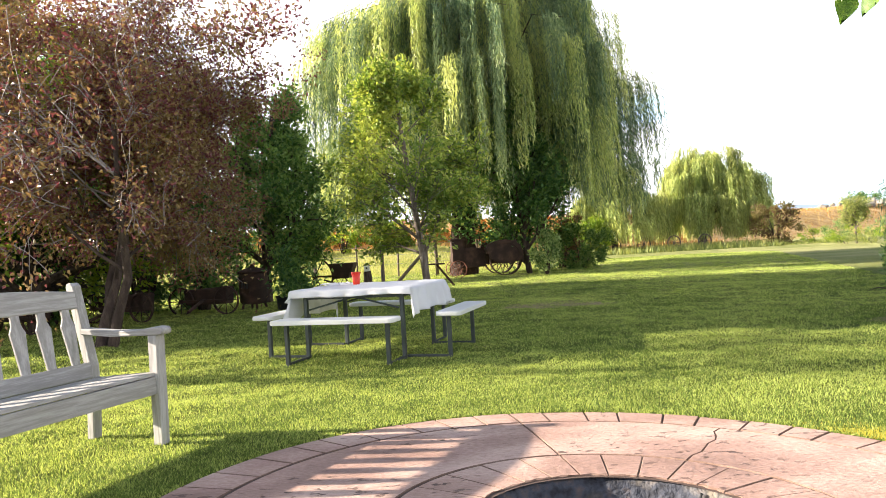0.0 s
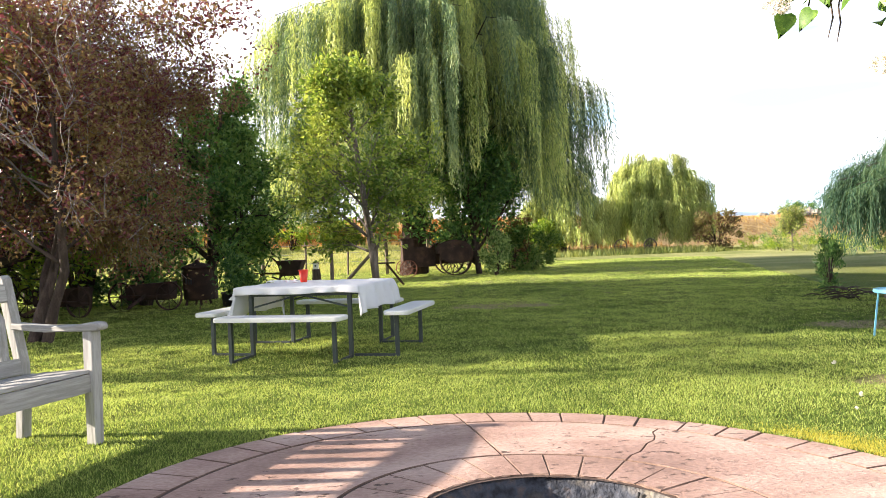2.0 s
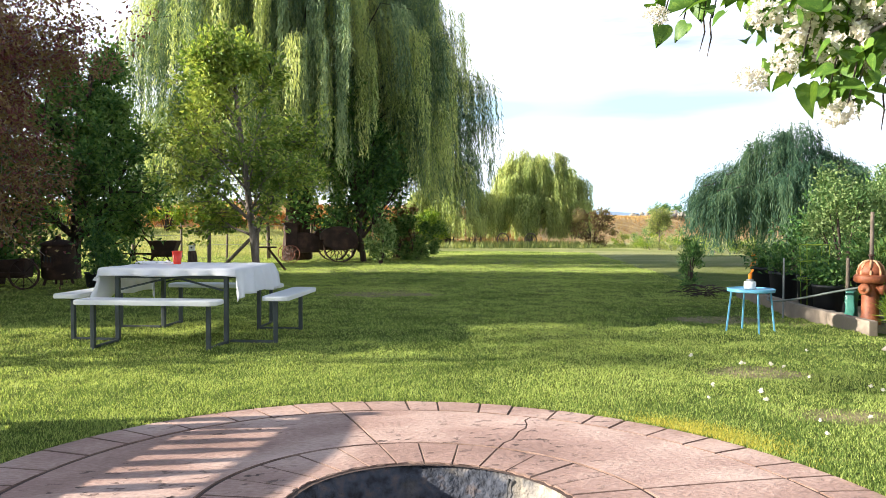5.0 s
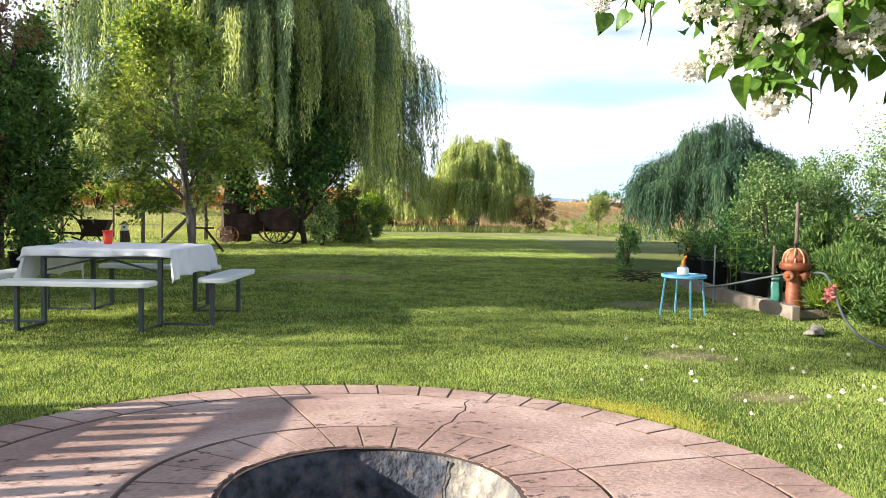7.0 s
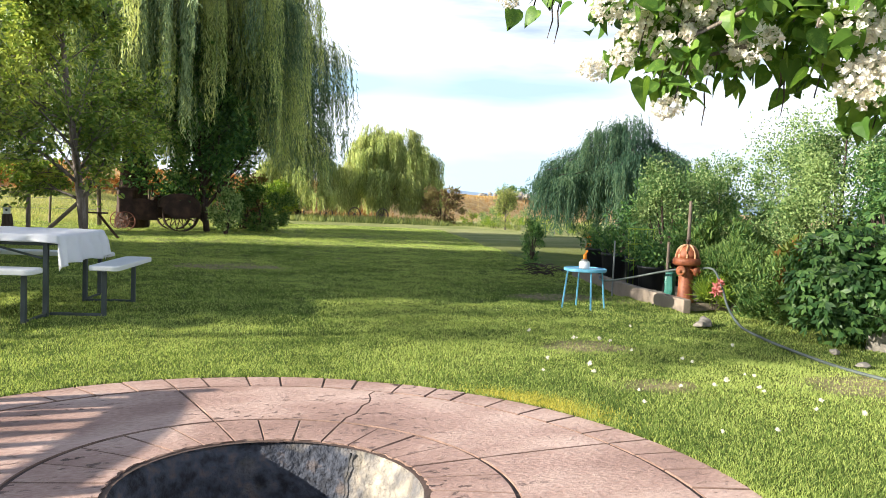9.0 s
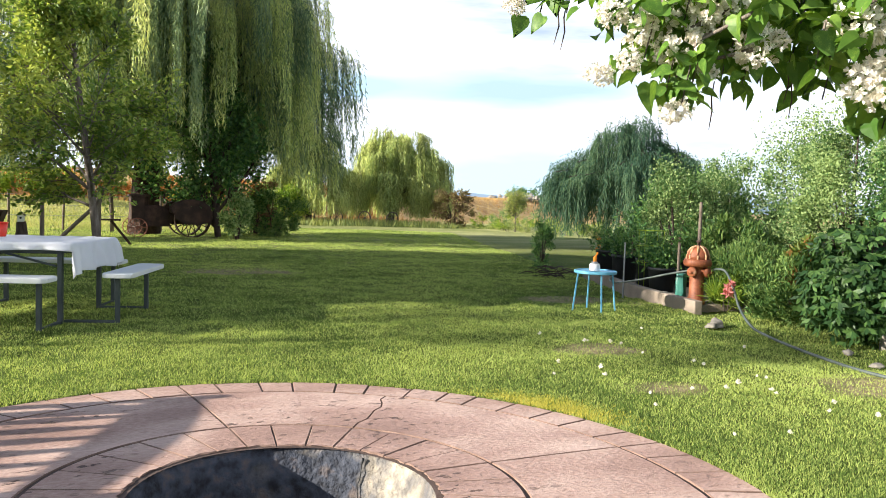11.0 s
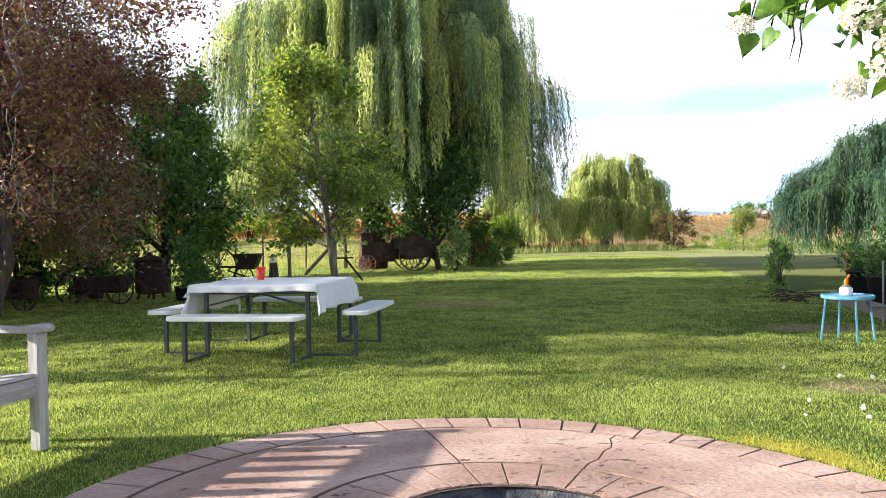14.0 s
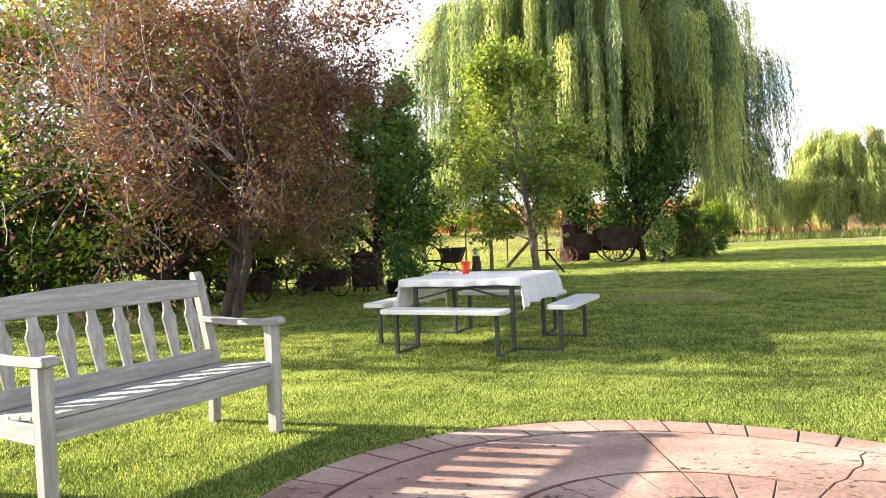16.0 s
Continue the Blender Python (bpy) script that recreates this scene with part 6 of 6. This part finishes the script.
for k in range(22):
    x = -13.5 + 1.05 * k + rs.uniform(-0.4, 0.4)
    y = 38.2 + rs.uniform(-0.8, 2.8)
    bush("dry_shrub", (x, y, land(x, y)), (rs.uniform(0.7, 1.3), 0.7, rs.uniform(0.7, 1.5)), 1100, 0.15, M_DRYLEAF, "rust-orange dry shrub on the golden bank", 200 + k, 24, slim=0.4, stems=6)

# heap of pale stones on the slope
heap = thing("stone_heap", pose(37.0, 61.5, land(37.0, 61.5)), "heap of pale stones on the dry slope", "stones")
for k in range(26):
    rock((37.0 + rr.gauss(0, 1.9), 61.5 + rr.gauss(0, 1.3), land(37.0, 61.5) + rr.uniform(-0.2, 0.35)), (rr.uniform(0.2, 0.5),) * 2 + (rr.uniform(0.15, 0.35),), k + 10)
for o in [o for o in scene.collection.objects if o.name.startswith("stone") and o.type == "MESH" and o.matrix_world.translation.y > 50]:
    w = o.matrix_world.copy()
    o.parent = heap
    o.matrix_parent_inverse = Matrix.Identity(4)
    o.matrix_basis = heap.matrix_world.inverted() @ w
    for key in ("label", "category"):
        if key in o:
            del o[key]

for k in range(4):
    r = thing("wagon_wheel", pose(8.7 + 1.45 * k, 37.2 - 0.4 * k, 0, 0, 0, 10), "old spoked wagon wheel leaning in the far border", "wheel", "wagon wheels")
    iron_wheel("rim", pose(0, 0, 0.38), 0.38, 0.06, 10, M_WOODPOST, r, 0.05)
    bar("prop", (0, 0.02, 0.38), (0, 0.4, 0.0), 0.05, M_WOODPOST, r)


# ---- far hills ----
def build_hills():
    V, F, n = [], [], 90
    for k in range(n + 1):
        a_ = radians(-20 + 80 * k / n)
        x, y = 2000 * math.sin(a_), 2000 * math.cos(a_)
        h = 45 + 30 * noise.noise(Vector((k * 0.11, 0, 0))) + 9 * noise.noise(Vector((k * 0.5, 3, 0)))
        V += [(x, y, -5), (x, y, h), (x * 1.3, y * 1.3, -5)]
    for k in range(n):
        a0, b0 = 3 * k, 3 * k + 3
        F += [(a0, b0, b0 + 1, a0 + 1), (a0 + 1, b0 + 1, b0 + 2, a0 + 2)]
    tagged(mesh_from("backdrop", V, F, M_HILL, smooth=True), "far hills on the horizon, coloured with blue haze", "hills", kind="structure")


build_hills()


# ---- grass ----
def build_grass():
    rng = np.random.default_rng(77)
    cam_xy = np.array([0.2, 0.1])
    n = 1250000
    r = 2.4 * (30.0 / 2.4) ** rng.uniform(0, 1, n)           # denser towards the terrace
    a_ = np.radians(rng.uniform(-47, 62, n))
    p = np.stack([cam_xy[0] + r * np.sin(a_), cam_xy[1] + r * np.cos(a_)], 1)
    c, s = math.cos(radians(150)), math.sin(radians(150))
    q = p - [0.592, 2.390]
    u, v = c * q[:, 0] + s * q[:, 1], -s * q[:, 0] + c * q[:, 1]
    keep = (u / 1.840) ** 2 + (v / 1.634) ** 2 > 1.0
    keep &= ~((p[:, 1] > 5.5) & (p[:, 0] > 5.48 + (p[:, 1] - 5.5) * 0.325))
    for px, py, pr in ((3.36, 4.31, 0.32), (3.10, 3.22, 0.22), (4.37, 2.87, 0.34), (1.57, 10.46, 0.7), (4.9, 7.0, 0.45)):
        d = np.hypot((p[:, 0] - px) * 0.7, p[:, 1] - py)
        keep &= (d > pr * 0.75) | (rng.uniform(size=len(p)) < 0.25)
    p, r = p[keep], r[keep]
    n = len(p)
    h = rng.uniform(0.008, 0.022, n) * (1 + 0.035 * r)
    w = 0.0008 + 0.00055 * r
    az, lean = rng.uniform(0, 2 * np.pi, n), rng.uniform(0.3, 1.5, n)
    side = np.stack([np.cos(az), np.sin(az), 0 * az], 1) * w[:, None]
    tip_dir = rng.normal(size=(n, 2)) * 0.5
    base = np.array([(x, y, land(x, y) - 0.004) for x, y in p])
    tip = base + np.stack([tip_dir[:, 0] * h * lean, tip_dir[:, 1] * h * lean, h], 1)
    V = np.stack([base - side, base + side, tip], 1).reshape(-1, 3)
    g = mesh_from("grass", V, np.arange(3 * n).reshape(n, 3), M_GRASS)
    tagged(g, "short mown grass blades of the lawn", "grass", kind="stuff")


build_grass()


def build_dry_edge():
    """Yellowed grass in a strip beside the paving."""
    rng = np.random.default_rng(55)
    n = 9000
    th, out = np.radians(rng.normal(-122.7, 5.6, n)), 1.875 + np.abs(rng.normal(0, 0.13, n))
    base = np.array([pav(o, a_) for o, a_ in zip(out, th)])
    base[:, 2] = [land(x, y) - 0.004 for x, y, _ in base]
    h, az = rng.uniform(0.008, 0.020, n), rng.uniform(0, 2 * np.pi, n)
    side = np.stack([np.cos(az), np.sin(az), 0 * az], 1) * 0.0030
    tip = base + np.stack([rng.normal(size=n) * 0.4 * h, rng.normal(size=n) * 0.4 * h, h], 1)
    g = mesh_from("dry_grass", np.stack([base - side, base + side, tip], 1).reshape(-1, 3), np.arange(3 * n).reshape(n, 3), M_YELLOW)
    tagged(g, "yellowed dry grass beside the paved terrace", "grass", kind="stuff")


build_dry_edge()


def build_rough():
    """Uncut grass: green-yellow on the pasture, straw on the bank."""
    rng = np.random.default_rng(99)
    for name, label, mat, n, x0, x1, y0, y1, h0, h1, w in (
            ("pasture_grass", "uncut yellow-green pasture grass", M_PASTURE, 60000, -15, 3, 24.5, 38, 0.05, 0.16, 0.012),
            ("straw_grass", "dry golden grass on the bank", M_STRAW, 60000, -16, 46, 37, 64, 0.15, 0.45, 0.022),
            ("edge_grass", "weedy grass along the mown edge", M_YWILLOW, 9000, 4, 20, 33.5, 38, 0.15, 0.45, 0.025)):
        p = np.stack([rng.uniform(x0, x1, n), rng.uniform(y0, y1, n)], 1)
        d = p[:, 1] - np.maximum(0, p[:, 0] - 10) * 0.6
        p = p[d > 37.0] if name == "straw_grass" else p
        n = len(p)
        h = rng.uniform(h0, h1, n) * np.where(p[:, 0] > 16, 0.45, 1.0)
        base = np.array([(x, y, land(x, y) - 0.03) for x, y in p])
        side = unit(rng.normal(size=(n, 3)) * [1, 0.5, 0]) * w * rng.uniform(0.5, 1.4, (n, 1))
        tip = base + np.stack([rng.normal(size=n) * 0.3 * h, rng.normal(size=n) * 0.3 * h, h], 1)
        g = mesh_from(name, np.stack([base - side, base + side, tip], 1).reshape(-1, 3), np.arange(3 * n).reshape(n, 3), mat)
        tagged(g, label, "grass", kind="stuff")


build_rough()


def build_petals():
    """Fallen catalpa blossom on the grass."""
    rng = random.Random(8)
    spots = [(3.3 + rng.gauss(0, 0.4), 2.9 + rng.gauss(0, 0.65)) for _ in range(24)] + [(4.2 + rng.gauss(0, 0.5), 4.6 + rng.gauss(0, 0.6)) for _ in range(7)]
    me = blossom_mesh(31, 5, 0.22, 1.25)
    for x, y in spots:
        if math.hypot(x - 0.6, y - 2.4) < 2.05 or x > 4.6:
            continue
        o = new("fallen_blossom", me)
        o.matrix_world = pose(x, y, 0.022, rng.uniform(0, 90), 0, rng.uniform(0, 360)) @ Matrix.Scale(rng.uniform(0.45, 0.8), 4)
        tagged(o, "fallen white blossom lying on the grass", "flower", "fallen blossoms")


build_petals()
